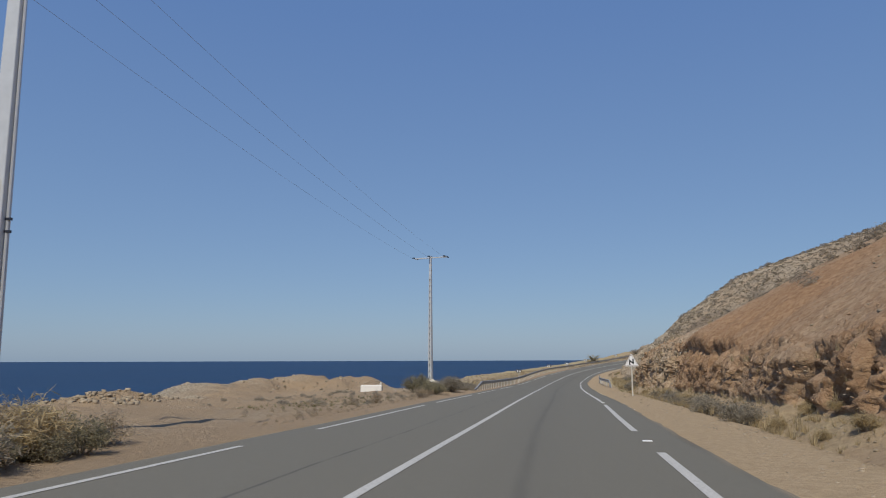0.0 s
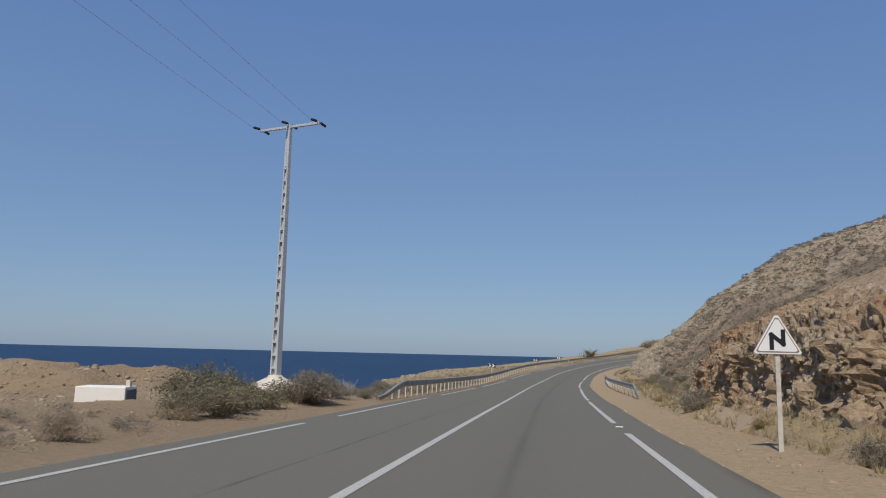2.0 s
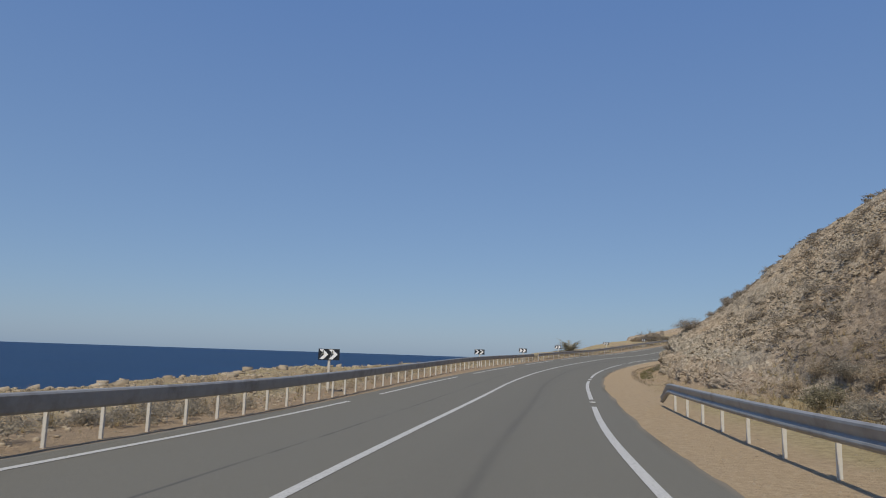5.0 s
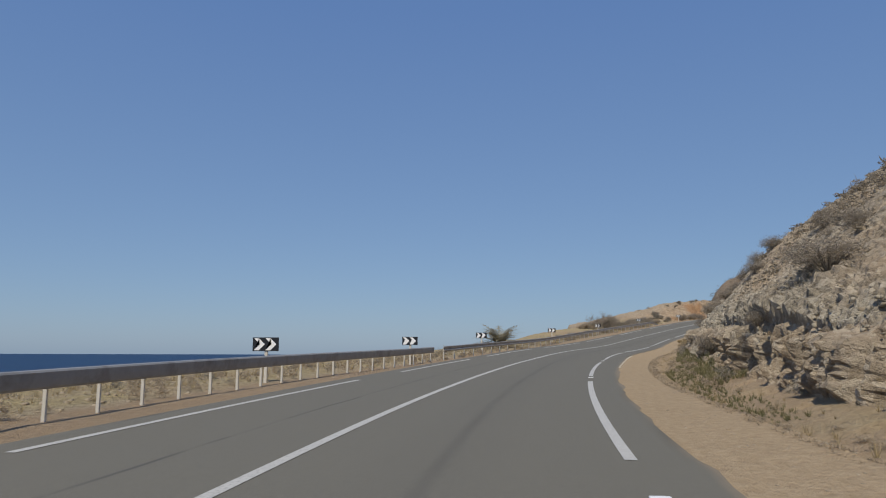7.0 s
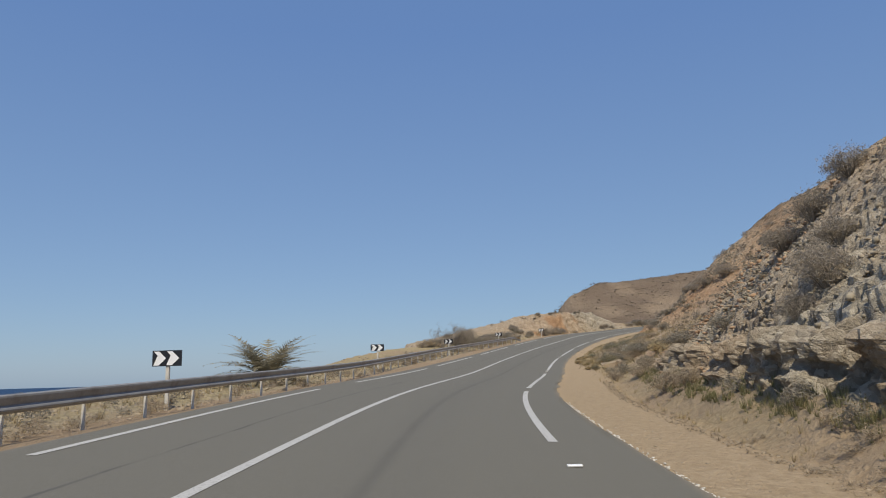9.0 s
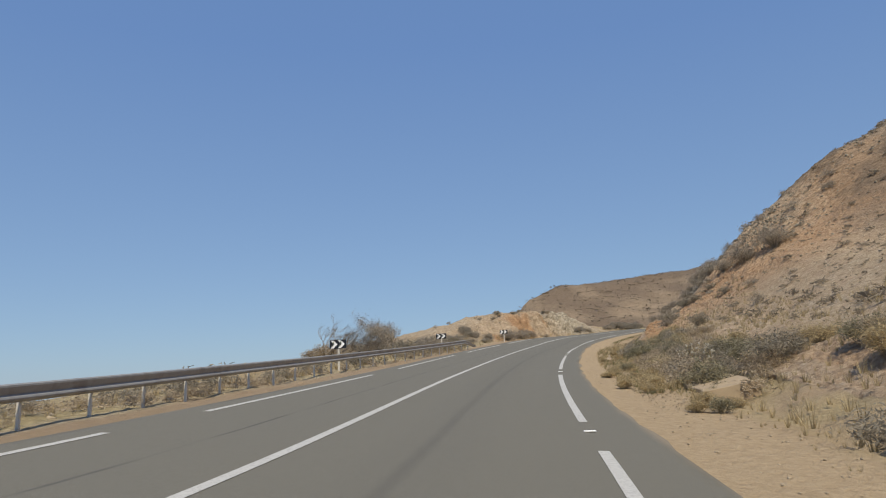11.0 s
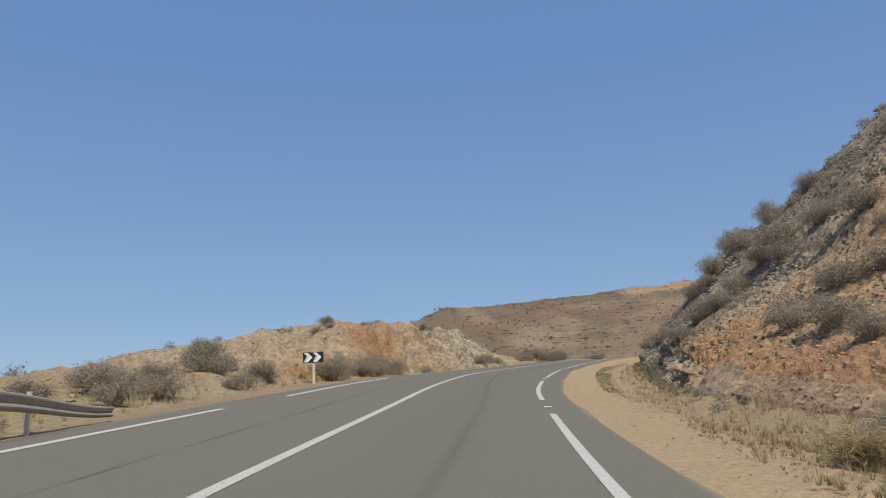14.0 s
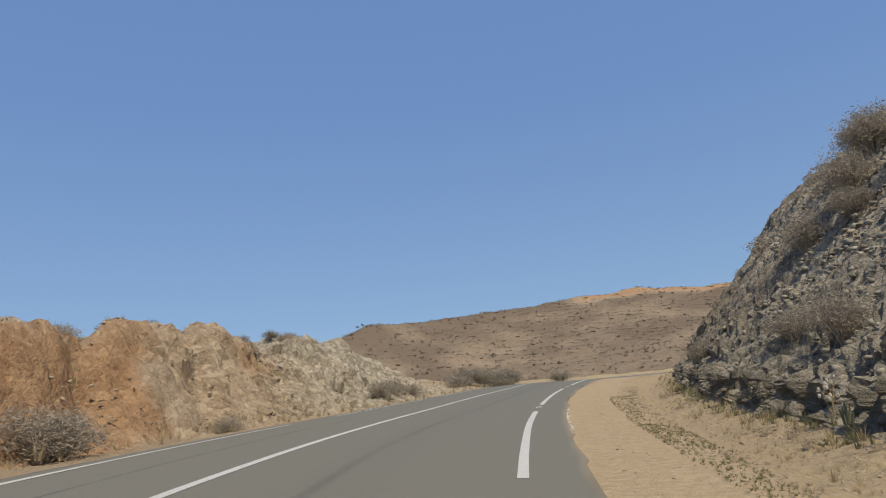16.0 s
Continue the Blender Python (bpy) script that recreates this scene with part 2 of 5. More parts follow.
def make_ground():
    m, t, b = material("earth_and_rock", 0.95, spec=0.1)
    co = coords(t)
    big, mid, fine = noise_tex(t, 0.12, 4, coord=co), noise_tex(t, 0.9, 5, coord=co), noise_tex(t, 7.0, 5, 0.65, coord=co)
    grit = noise_tex(t, 35.0, 3, 0.7, coord=co)
    swirl = node(t, "ShaderNodeTexNoise", Scale=2.2, Detail=4.0, Roughness=0.65)
    t.links.new(co, swirl.inputs["Vector"])
    warp = t.nodes.new("ShaderNodeVectorMath")
    warp.operation = "MULTIPLY_ADD"
    warp.inputs[1].default_value = (0.55, 0.55, 0.55)
    t.links.new(swirl.outputs["Color"], warp.inputs[0])
    t.links.new(co, warp.inputs[2])
    bent = warp.outputs[0]
    vor = node(t, "ShaderNodeTexVoronoi", Scale=2.3, Randomness=1.0)
    t.links.new(bent, vor.inputs["Vector"])
    sand = mix(t, mid, ramp(t, big, [(0.3, (0.325, 0.238, 0.154)), (0.7, (0.395, 0.296, 0.196))]), ramp(t, fine, [(0.3, (0.285, 0.208, 0.133)), (0.7, (0.425, 0.322, 0.22))]))
    chips = node(t, "ShaderNodeTexVoronoi", Scale=5.5, Randomness=1.0)
    t.links.new(bent, chips.inputs["Vector"])
    gap = node(t, "ShaderNodeTexVoronoi", Scale=5.5, Randomness=1.0)
    gap.feature = "DISTANCE_TO_EDGE"
    t.links.new(bent, gap.inputs["Vector"])
    chip = chips.outputs["Color"]
    rock = ramp(t, fine, [(0.25, (0.17, 0.125, 0.085)), (0.48, (0.38, 0.285, 0.195)), (0.62, (0.5, 0.39, 0.275)), (0.8, (0.6, 0.5, 0.38))])
    rock = mix(t, 0.6, rock, ramp(t, chip, [(0.15, (0.23, 0.165, 0.11)), (0.5, (0.4, 0.3, 0.205)), (0.9, (0.58, 0.48, 0.36))]))
    rock = mix(t, maths(t, "MULTIPLY", mid, 0.4), rock, ramp(t, vor.outputs["Color"], [(0.2, (0.27, 0.2, 0.135)), (0.8, (0.47, 0.365, 0.255))]))
    grey = ramp(t, fine, [(0.25, (0.2, 0.172, 0.13)), (0.5, (0.37, 0.322, 0.25)), (0.75, (0.56, 0.495, 0.395))])
    grey = mix(t, 0.6, grey, ramp(t, chip, [(0.15, (0.17, 0.147, 0.11)), (0.5, (0.34, 0.298, 0.23)), (0.9, (0.56, 0.497, 0.4))]))
    red = ramp(t, fine, [(0.25, (0.25, 0.143, 0.08)), (0.55, (0.4, 0.245, 0.138)), (0.8, (0.52, 0.345, 0.21))])
    red = mix(t, 0.4, red, ramp(t, chip, [(0.15, (0.2, 0.108, 0.06)), (0.9, (0.5, 0.33, 0.195))]))
    dry = ramp(t, fine, [(0.3, (0.24, 0.195, 0.105)), (0.5, (0.38, 0.305, 0.17)), (0.75, (0.5, 0.41, 0.245))])
    stony = ramp(t, fine, [(0.3, (0.24, 0.195, 0.14)), (0.55, (0.4, 0.335, 0.25)), (0.75, (0.55, 0.48, 0.385))])
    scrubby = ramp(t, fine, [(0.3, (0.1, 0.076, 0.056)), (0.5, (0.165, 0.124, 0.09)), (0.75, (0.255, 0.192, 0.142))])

    def mask(name, width=0.6):
        return maths(t, "ADD", maths(t, "MULTIPLY", attr(t, name), 1 + width), maths(t, "MULTIPLY", maths(t, "SUBTRACT", mid, 1.0), width), clamp=True)

    gravel = ramp(t, fine, [(0.3, (0.28, 0.208, 0.132)), (0.5, (0.375, 0.285, 0.184)), (0.75, (0.48, 0.378, 0.258))])
    gravel = mix(t, 0.35, gravel, ramp(t, grit, [(0.3, (0.25, 0.175, 0.1)), (0.7, (0.53, 0.405, 0.265))]))
    col = mix(t, mask("pale"), sand, gravel)
    col = mix(t, mask("stony"), col, stony)
    col = mix(t, mask("dry"), col, dry)
    col = mix(t, mask("rock"), col, rock)
    col = mix(t, mask("grey"), col, grey)
    slate = ramp(t, fine, [(0.25, (0.1, 0.088, 0.068)), (0.5, (0.215, 0.19, 0.15)), (0.75, (0.37, 0.33, 0.265))])
    slate = mix(t, 0.6, slate, ramp(t, chip, [(0.15, (0.1, 0.088, 0.068)), (0.5, (0.2, 0.176, 0.138)), (0.9, (0.38, 0.335, 0.27))]))
    col = mix(t, mask("slate"), col, slate)
    col = mix(t, mask("red"), col, red)
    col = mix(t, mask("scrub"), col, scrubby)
    t.links.new(col, b.inputs["Base Color"])
    stoniness = maths(t, "ADD", attr(t, "rock"), attr(t, "grey"), clamp=True)
    crack = maths(t, "MULTIPLY", maths(t, "MINIMUM", gap.outputs["Distance"], 0.12), 7.0)
    h = maths(t, "ADD", maths(t, "MULTIPLY", fine, 1.0), maths(t, "MULTIPLY", grit, 0.35))
    h = maths(t, "ADD", h, maths(t, "MULTIPLY", maths(t, "MULTIPLY", crack, stoniness), 0.14))
    flat = maths(t, "SUBTRACT", 1.0, maths(t, "MULTIPLY", attr(t, "pale"), 0.45), clamp=True)
    bump(t, b, maths(t, "MULTIPLY", h, flat), 1.0, 0.13)
    return m


def make_asphalt():
    m, t, b = material("worn_asphalt", 0.82, spec=0.35)
    co = coords(t)
    d = attr(t, "across")
    fine, grain, patch = noise_tex(t, 14.0, 4, coord=co), noise_tex(t, 140.0, 2, 0.7, coord=co), noise_tex(t, 0.25, 4, coord=co)
    col = ramp(t, grain, [(0.25, (0.08, 0.074, 0.058)), (0.5, (0.139, 0.13, 0.104)), (0.75, (0.23, 0.216, 0.177))])
    col = mix(t, maths(t, "MULTIPLY", patch, 0.5), col, ramp(t, fine, [(0.3, (0.119, 0.109, 0.086)), (0.7, (0.175, 0.161, 0.128))]))
    wob = maths(t, "MULTIPLY", maths(t, "SUBTRACT", noise_tex(t, 0.35, 3, coord=co), 0.5), 0.5)
    # polished wheel tracks and one tarred joint in the far lane
    wheel = ramp(t, maths(t, "ABSOLUTE", maths(t, "ADD", maths(t, "SUBTRACT", d, 0.0), wob)), [(0.35, (0.35, 0.35, 0.35)), (0.85, (0, 0, 0))])
    col = mix(t, maths(t, "MULTIPLY", wheel, 0.2), col, (0.07, 0.067, 0.062))
    seam = ramp(t, maths(t, "ABSOLUTE", maths(t, "ADD", attr(t, "seam"), maths(t, "MULTIPLY", wob, 0.25))), [(0.012, (1, 1, 1)), (0.05, (0, 0, 0))])
    col = mix(t, maths(t, "MULTIPLY", maths(t, "MULTIPLY", seam, ramp(t, noise_tex(t, 0.8, 3, coord=co), [(0.4, (0.25, 0.25, 0.25)), (0.6, (1, 1, 1))])), 0.7), col, (0.06, 0.056, 0.052))
    # a dark drip line down the middle of the near lane
    drip = ramp(t, maths(t, "ABSOLUTE", maths(t, "ADD", attr(t, "drip"), maths(t, "MULTIPLY", wob, 0.2))), [(0.02, (1, 1, 1)), (0.14, (0, 0, 0))])
    col = mix(t, maths(t, "MULTIPLY", maths(t, "MULTIPLY", drip, patch), 0.55), col, (0.06, 0.056, 0.05))
    dust = ramp(t, maths(t, "ADD", attr(t, "rim"), maths(t, "MULTIPLY", wob, 0.6)), [(0.0, (1, 1, 1)), (0.14, (0, 0, 0))])
    col = mix(t, maths(t, "MULTIPLY", dust, 0.35), col, (0.36, 0.27, 0.18))
    t.links.new(col, b.inputs["Base Color"])
    bump(t, b, grain, 0.35, 0.006)
    return m


def make_paint(name, colour, wear=0.5, rough=0.6):
    m, t, b = material(name, rough)
    co = coords(t)
    n = noise_tex(t, 30.0, 5, 0.7, coord=co)
    big = noise_tex(t, 1.2, 3, coord=co)
    f = maths(t, "MULTIPLY", ramp(t, n, [(0.36, (1, 1, 1)), (0.5, (0, 0, 0))]), wear)
    col = mix(t, big, colour, tuple(c * 0.86 for c in colour))
    t.links.new(mix(t, f, col, (0.16, 0.15, 0.135)), b.inputs["Base Color"])
    bump(t, b, n, 0.2, 0.003)
    return m


def make_plain(name, colour, rough=0.5, metal=0.0, spread=0.2, scale=8.0, spec=0.4, stain=None):
    m, t, b = material(name, rough, metal, spec)
    co = coords(t)
    n = noise_tex(t, scale, 5, 0.6, coord=co)
    col = mix(t, n, tuple(c * (1 - spread) for c in colour), tuple(min(1, c * (1 + spread)) for c in colour))
    if stain:
        col = mix(t, ramp(t, noise_tex(t, scale * 0.35, 5, 0.65, coord=co), [(0.5, (0, 0, 0)), (0.7, (1, 1, 1))]), col, stain)
    t.links.new(col, b.inputs["Base Color"])
    bump(t, b, n, 0.15, 0.004)
    return m


def make_leaf(name, dark, light, rough=0.75, thin=0.4):
    m, t, b = material(name, rough, spec=0.15)
    g = t.nodes.new("ShaderNodeNewGeometry")
    o = t.nodes.new("ShaderNodeObjectInfo")
    r = maths(t, "ADD", maths(t, "MULTIPLY", g.outputs["Random Per Island"], 0.7), maths(t, "MULTIPLY", o.outputs["Random"], 0.3))
    col = ramp(t, r, [(0.0, dark), (1.0, light)])
    t.links.new(col, b.inputs["Base Color"])
    if thin:
        back, both = t.nodes.new("ShaderNodeBsdfTranslucent"), t.nodes.new("ShaderNodeMixShader")
        both.inputs[0].default_value = thin
        t.links.new(col, back.inputs["Color"])
        t.links.new(b.outputs[0], both.inputs[1])
        t.links.new(back.outputs[0], both.inputs[2])
        t.links.new(both.outputs[0], t.nodes["Material Output"].inputs["Surface"])
    return m


def make_sea():
    m, t, b = material("deep_sea_water", 0.45, spec=0.14)
    co = coords(t)
    mp = node(t, "ShaderNodeMapping")
    mp.inputs["Scale"].default_value = (1.0, 1.0, 1.0)
    t.links.new(co, mp.inputs["Vector"])
    w1, w2 = noise_tex(t, 0.35, 5, 0.6, coord=mp.outputs["Vector"]), noise_tex(t, 0.012, 4, coord=co)
    t.links.new(ramp(t, w2, [(0.3, (0.005, 0.024, 0.066)), (0.7, (0.007, 0.034, 0.09))]), b.inputs["Base Color"])
    bump(t, b, w1, 0.8, 0.6)
    return m


GROUND, ASPHALT, SEA = make_ground(), make_asphalt(), make_sea()
LINE_PAINT = make_paint("white_road_paint", (0.53, 0.515, 0.48), 0.6)
RAIL_FACE = make_plain("dull_guard_rail_steel", (0.3, 0.293, 0.285), 0.5, 0.2, 0.2, 4.0, stain=(0.2, 0.185, 0.17))
POST = make_plain("pale_steel_post", (0.58, 0.55, 0.49), 0.6, 0.1, 0.12, 9.0, stain=(0.4, 0.32, 0.24))
SIGN_WHITE = make_plain("white_sign_face", (0.8, 0.8, 0.8), 0.45, 0, 0.04)
SIGN_BLACK = make_plain("black_sign_face", (0.018, 0.019, 0.023), 0.4, 0, 0.2)
SIGN_BACK = make_plain("grey_sign_back", (0.35, 0.35, 0.35), 0.5, 0.4, 0.1)
SIGN_RIM = make_plain("faded_sign_border", (0.3, 0.2, 0.17), 0.5, 0, 0.3)
POLE_STEEL = make_plain("painted_pole_steel", (0.56, 0.58, 0.6), 0.5, 0.25, 0.12, 5.0)
CONCRETE = make_plain("pale_concrete", (0.6, 0.55, 0.47), 0.9, 0, 0.15, 3.0)
WHITEWASH = make_plain("whitewashed_block", (0.8, 0.78, 0.74), 0.85, 0, 0.08, 4.0)
CABLE = make_plain("dark_cable", (0.26, 0.3, 0.36), 0.6)
CERAMIC = make_plain("dark_insulator", (0.03, 0.035, 0.05), 0.25)
YELLOW = make_plain("yellow_warning_plate", (0.75, 0.62, 0.04), 0.5, 0, 0.05)
# dark colour that paints the shade on the whitewashed chamber's end
END_SHADE = make_plain("painted_end_shade", (0.1, 0.11, 0.12), 0.7)

# ---- ground: one sheet from the sea bed over the road's bed to the hilltops ----
S = np.concatenate([np.arange(a, b, step) for a, b, step in ((-50, 8, 0.6), (8, 66, 0.13), (66, 118, 0.26), (118, 182, 0.11), (182, 241, 0.26), (241, 292, 0.11), (292, 390, 0.6))])
TOE = soft_knots(S, [(-60, 6.2), (20, 6.2), (45, 6.4), (54, 6.1), (60, 5.5), (66, 5.4), (68.5, 6.6), (73, 9.2), (100, 9), (112, 7.2), (122, 5.8), (140, 5.5), (160, 5.5), (170, 5.6), (180, 6.2), (188, 6.8), (205, 7.4), (225, 7), (236, 5.4), (246, 4.9), (258, 5.0), (266, 4.7), (280, 4.4), (300, 4.8), (420, 6)])
CUT = soft_knots(S, [(-60, 2.1), (20, 2.1), (36, 2.15), (46, 2.8), (56, 2.9), (60, 2.6), (64, 2.0), (66, 1.5), (68, 0.6), (71, 0.4), (75, 0.4), (100, 0.4), (112, 0.9), (122, 1.5), (140, 1.75), (165, 1.9), (176, 1.5), (186, 0.5), (228, 0.5), (238, 0.6), (246, 0.8), (250, 0.95), (254, 1.15), (262, 1.1), (275, 1.1), (300, 0.9), (420, 0.8)])
OVER = 1.25 * soft_knots(S, [(-60, 0.12), (40, 0.12), (50, 0.4), (62, 0.35), (67, 0), (120, 0), (128, 0.2), (140, 0.38), (168, 0.38), (178, 0), (246, 0), (249, 0.2), (252, 0.35), (257, 0.35), (262, 0.3), (280, 0.2), (300, 0.1), (420, 0)])
# ragged tops and undercuts
RAGGED = CUT * ((0.12 + 0.2 * smooth(240, 246, S)) * vnoise(S * 0.4, S * 0, S * 0, 51) + (0.05 + 0.07 * smooth(240, 246, S)) * vnoise(S * 1.4, S * 0, S * 0, 52))
OVER = OVER * np.clip(1 + 0.7 * vnoise(S * 0.5, S * 0, S * 0, 53), 0, 2)
FOOT = soft_knots(S, [(-60, 0.3), (50, 0.3), (62, 0.1), (115, 0.1), (132, 0.12), (145, 0.3), (153, 0.5), (182, 0.45), (190, 0.2), (230, 0.2), (242, 0.06), (300, 0.15), (420, 0.3)])
# height of the hillside over the top of the cut, by the distance from its toe
HILL_AT = [-60, 0, 20, 40, 50, 60, 75, 90, 105, 120, 135, 150, 165, 180, 195, 210, 225, 240, 250, 260, 270, 280, 290, 310, 420]
HILL = {
    5.5: [3.8, 3.7, 3.5, 3.0, 2.3, 2.2, 2.5, 2.9, 3.0, 2.4, 3.0, 3.6, 5.5, 4.8, 2.2, 1.3, 1.3, 2.2, 3.2, 3.1, 4.8, 5.9, 6.1, 3.9, 2.6],
    11: [8.1, 7.8, 7.5, 6.5, 5.1, 4.7, 5.6, 6.6, 7.6, 8.2, 8.4, 8.6, 9.3, 7.2, 4.8, 3.9, 4.2, 6.1, 9.3, 8.9, 8.7, 9.9, 10.1, 7.5, 5.6],
    20: [12.7, 12.3, 11.7, 10.4, 8.3, 7.8, 9.2, 10.9, 12.5, 13.7, 15.0, 14.7, 13.6, 11.2, 7.8, 6.5, 7.1, 10.5, 16.1, 15.9, 15.9, 17.7, 15.9, 12.2, 9.2],
    33: [19.4, 18.7, 17.9, 16.0, 13.0, 12.1, 14.3, 16.7, 18.6, 18.8, 19.1, 20.0, 20.1, 17.0, 12.1, 10.0, 10.8, 14.9, 20.6, 23.4, 24.8, 24.9, 23.2, 18.6, 14.4],
    55: [23.1, 22.4, 21.6, 19.7, 16.7, 15.9, 18.1, 20.7, 23.4, 25.4, 26.5, 26.9, 25.1, 21.2, 15.9, 13.8, 14.5, 18.6, 24.5, 27.4, 29.1, 29.7, 27.2, 22.4, 18.1],
    80: [27.4, 26.7, 25.9, 24.0, 21.0, 20.2, 22.4, 25.1, 27.6, 29.5, 29.9, 29.9, 28.9, 25.4, 20.2, 18.1, 18.8, 22.9, 28.8, 31.8, 33.4, 34.0, 31.6, 26.7, 22.4],
}


def mounds(s, d):
    """Heaps of spoil along the cliff top."""
    out = 0
    for ms, md, h, rs, rd in ((26.8, -18.6, 0.45, 1.7, 1.6), (48, -24, 0.7, 5, 2.5), (54.5, -23.5, 1.1, 3, 1.8), (57.5, -20.8, 1.35, 2.6, 1.7), (56, -18, 1.0, 2.2, 1.2), (59.5, -16.8, 1.15, 2.6, 1.5), (56.8, -10.65, 0.4, 2.6, 1.4), (94, -15, 0.2, 6, 2.5), (108, -15.5, 0.15, 8, 2.5), (121, -17, 0.25, 6, 3)):
        out = out + h * np.exp(-(np.abs((s - ms) / rs) ** 2.6) - np.abs((d - md) / rd) ** 2.6)
    return out


def left_ground(s):
    """Control points of the sea side, from the road's rim outwards."""
    gA = soft_knots(s, [(-60, 0), (60, 0.1), (75, 0.1), (90, 0.02), (120, -0.02), (135, -0.15), (200, -0.1), (208, 0.25), (238, 0.35), (250, 0.9), (257, 2.1), (264, 2.8), (272, 3.2), (284, 3.1), (292, 1.6), (305, 0.7), (420, 0.5)])
    gB = soft_knots(s, [(-60, 0), (45, 0.15), (60, 0), (75, -0.1), (90, -0.1), (120, -0.2), (135, -0.4), (200, -0.3), (208, 0.3), (238, 0.5), (250, 1.2), (257, 2.5), (264, 3.1), (272, 3.6), (284, 3.7), (294, 2.2), (305, 0.6), (420, -1)])
    gC = soft_knots(s, [(-60, -0.2), (45, 0.1), (60, -0.3), (75, -0.6), (90, -0.3), (120, -0.5), (135, -0.9), (200, -0.8), (208, -1.2), (238, -1), (250, -0.5), (264, -0.4), (280, -1), (292, -2), (305, -4), (420, -9)])
    rim = soft_knots(s, [(-60, 26), (24, 23), (28, 20), (30.5, 13), (33.5, 15.5), (37.5, 23.5), (43, 25), (53, 26.5), (59, 24), (62, 19.5), (64.5, 12), (68, 9.7), (78, 9.7), (84, 13), (95, 17.5), (120, 20), (135, 24), (200, 22), (215, 18), (238, 24), (254, 33), (300, 40), (420, 50)])
    return gA, gB, gC, rim


def sunk(s):
    """How far the seaward shoulder lies below the banked carriageway."""
    return soft_knots(s, [(-60, 0), (128, 0), (148, 0.17), (232, 0.17), (246, 0), (420, 0)])


def profile_points(s):
    """Columns of (d, height) across the land at each s."""
    er, el, z0 = edge_r(s), edge_l(s), np.zeros_like(s)
    gA, gB, gC, rim = left_ground(s)
    toeL = soft_knots(s, [(-60, 9.5), (235, 9.5), (250, 8.9), (262, 9.2), (275, 9.7), (290, 10.3), (310, 10.8), (420, 11)])
    stepL = soft_knots(s, [(-60, 3.5), (235, 3.5), (252, 2.2), (282, 1.9), (295, 3), (420, 4)])
    low = sunk(s)
    gA, gB, gC = gA - low, gB - low, gC - low
    a = np.minimum(toeL + stepL, rim - 0.2)
    b_ = np.minimum(np.maximum(a + 0.6, 17), np.maximum(rim - 0.1, a + 0.1))
    drop = -11.5 - along(s)[2]
    left = [(-rim - 60, drop - 14), (-rim - 9, drop - 4), (-rim - 3.0, drop * 0.45), (-rim, gC), (-b_, gB), (-a, gA), (-toeL, z0 + 0.02 - low), (el - 1.35, z0 - 0.03 - 0.85 * low), (el - 0.12, z0 - 0.05), (el + 0.1, z0 - 0.04)]
    t0, c, o = TOE, CUT, OVER
    k = np.minimum(1, c)
    right = [(er - 0.1, z0 - 0.04), (er + 0.12, z0 - 0.05), (t0 - 1.9, z0 - 0.03), (t0 - 1.35, z0 - 0.22 + 0.1 * smooth(240, 250, s)), (t0, z0 + FOOT), (t0 + 0.15 + 0.55 * o, FOOT + 0.36 * (c - FOOT)), (t0 + 0.45 - 0.35 * o, FOOT + 0.72 * (c - FOOT)),
             (t0 + 0.9, c + 0.1 + RAGGED), *((t0 + off, c + soft_knots(s, list(zip(HILL_AT, up)))) for off, up in HILL.items()), (t0 + 112, z0 + 3)]
    return left, right, [6, 4, 5, 14, 14, 10, 6, 4, 2], [2, 6, 4, 5, 8, 8, 6, 34, 32, 28, 16, 8, 5, 4]


left, right, nl, nr = profile_points(S)
pts = left + right
counts = nl + [3] + nr
D, H, seg = [], [], []
for i, (p, q) in enumerate(zip(pts, pts[1:])):
    for k in range(counts[i]):
        u = k / counts[i]
        D.append(p[0] + (q[0] - p[0]) * u)
        H.append(p[1] + (q[1] - p[1]) * u)
        seg.append(i + u)
D.append(pts[-1][0])
H.append(pts[-1][1])
seg.append(len(pts) - 1.0)
D, H = np.stack(D, 1), np.stack(H, 1)
SEG = np.broadcast_to(np.array(seg), D.shape)
SS = np.broadcast_to(S[:, None], D.shape)
nL = len(left)
H = H + np.where(D < -8.5, mounds(SS, D), 0)
X, Y, Z = place(SS, D, H)

# masks of what lies where
on_cut = smooth(nL + 3.9, nL + 4.25, SEG) * smooth(nL + 7.6 - 0.5 * smooth(50, 44, SS), nL + 6.9, SEG)
on_hill = smooth(nL + 6.8, nL + 7.1, SEG)
off_left = smooth(edge_l(SS) - 1.2, edge_l(SS) - 2.6, D)
mid_hill = smooth(236, 252, SS) * smooth(305, 288, SS) * smooth(-8.2, -9.5, D)
off_right = smooth(edge_r(SS) + 1.6, edge_r(SS) + 2.6, D)
n_big = fbm(X * 0.06, Y * 0.06, Z * 0.06, 4, 3)
n_mid = fbm(X * 0.35, Y * 0.35, Z * 0.35, 4, 5)
n_fine = fbm(X * 1.4, Y * 1.4, Z * 1.4, 3, 9)
f1, f2, cell = worley(X * 0.85, Y * 0.85, Z * 1.1, 2)
g1, g2, gcell = worley(X * 2.2, Y * 2.2, Z * 2.6, 6)
e1, e2, ecell = worley(X * 4.2, Y * 4.2, Z * 4.6, 12)
chips = (ecell - 0.4) * 0.34 - 0.16 * smooth(0.16, 0.0, e2 - e1)
blocks = (cell - 0.45) * 0.7 - 0.3 * smooth(0.16, 0.0, f2 - f1)
pebbles = (gcell - 0.4) * 0.5 - 0.3 * smooth(0.14, 0.0, g2 - g1)
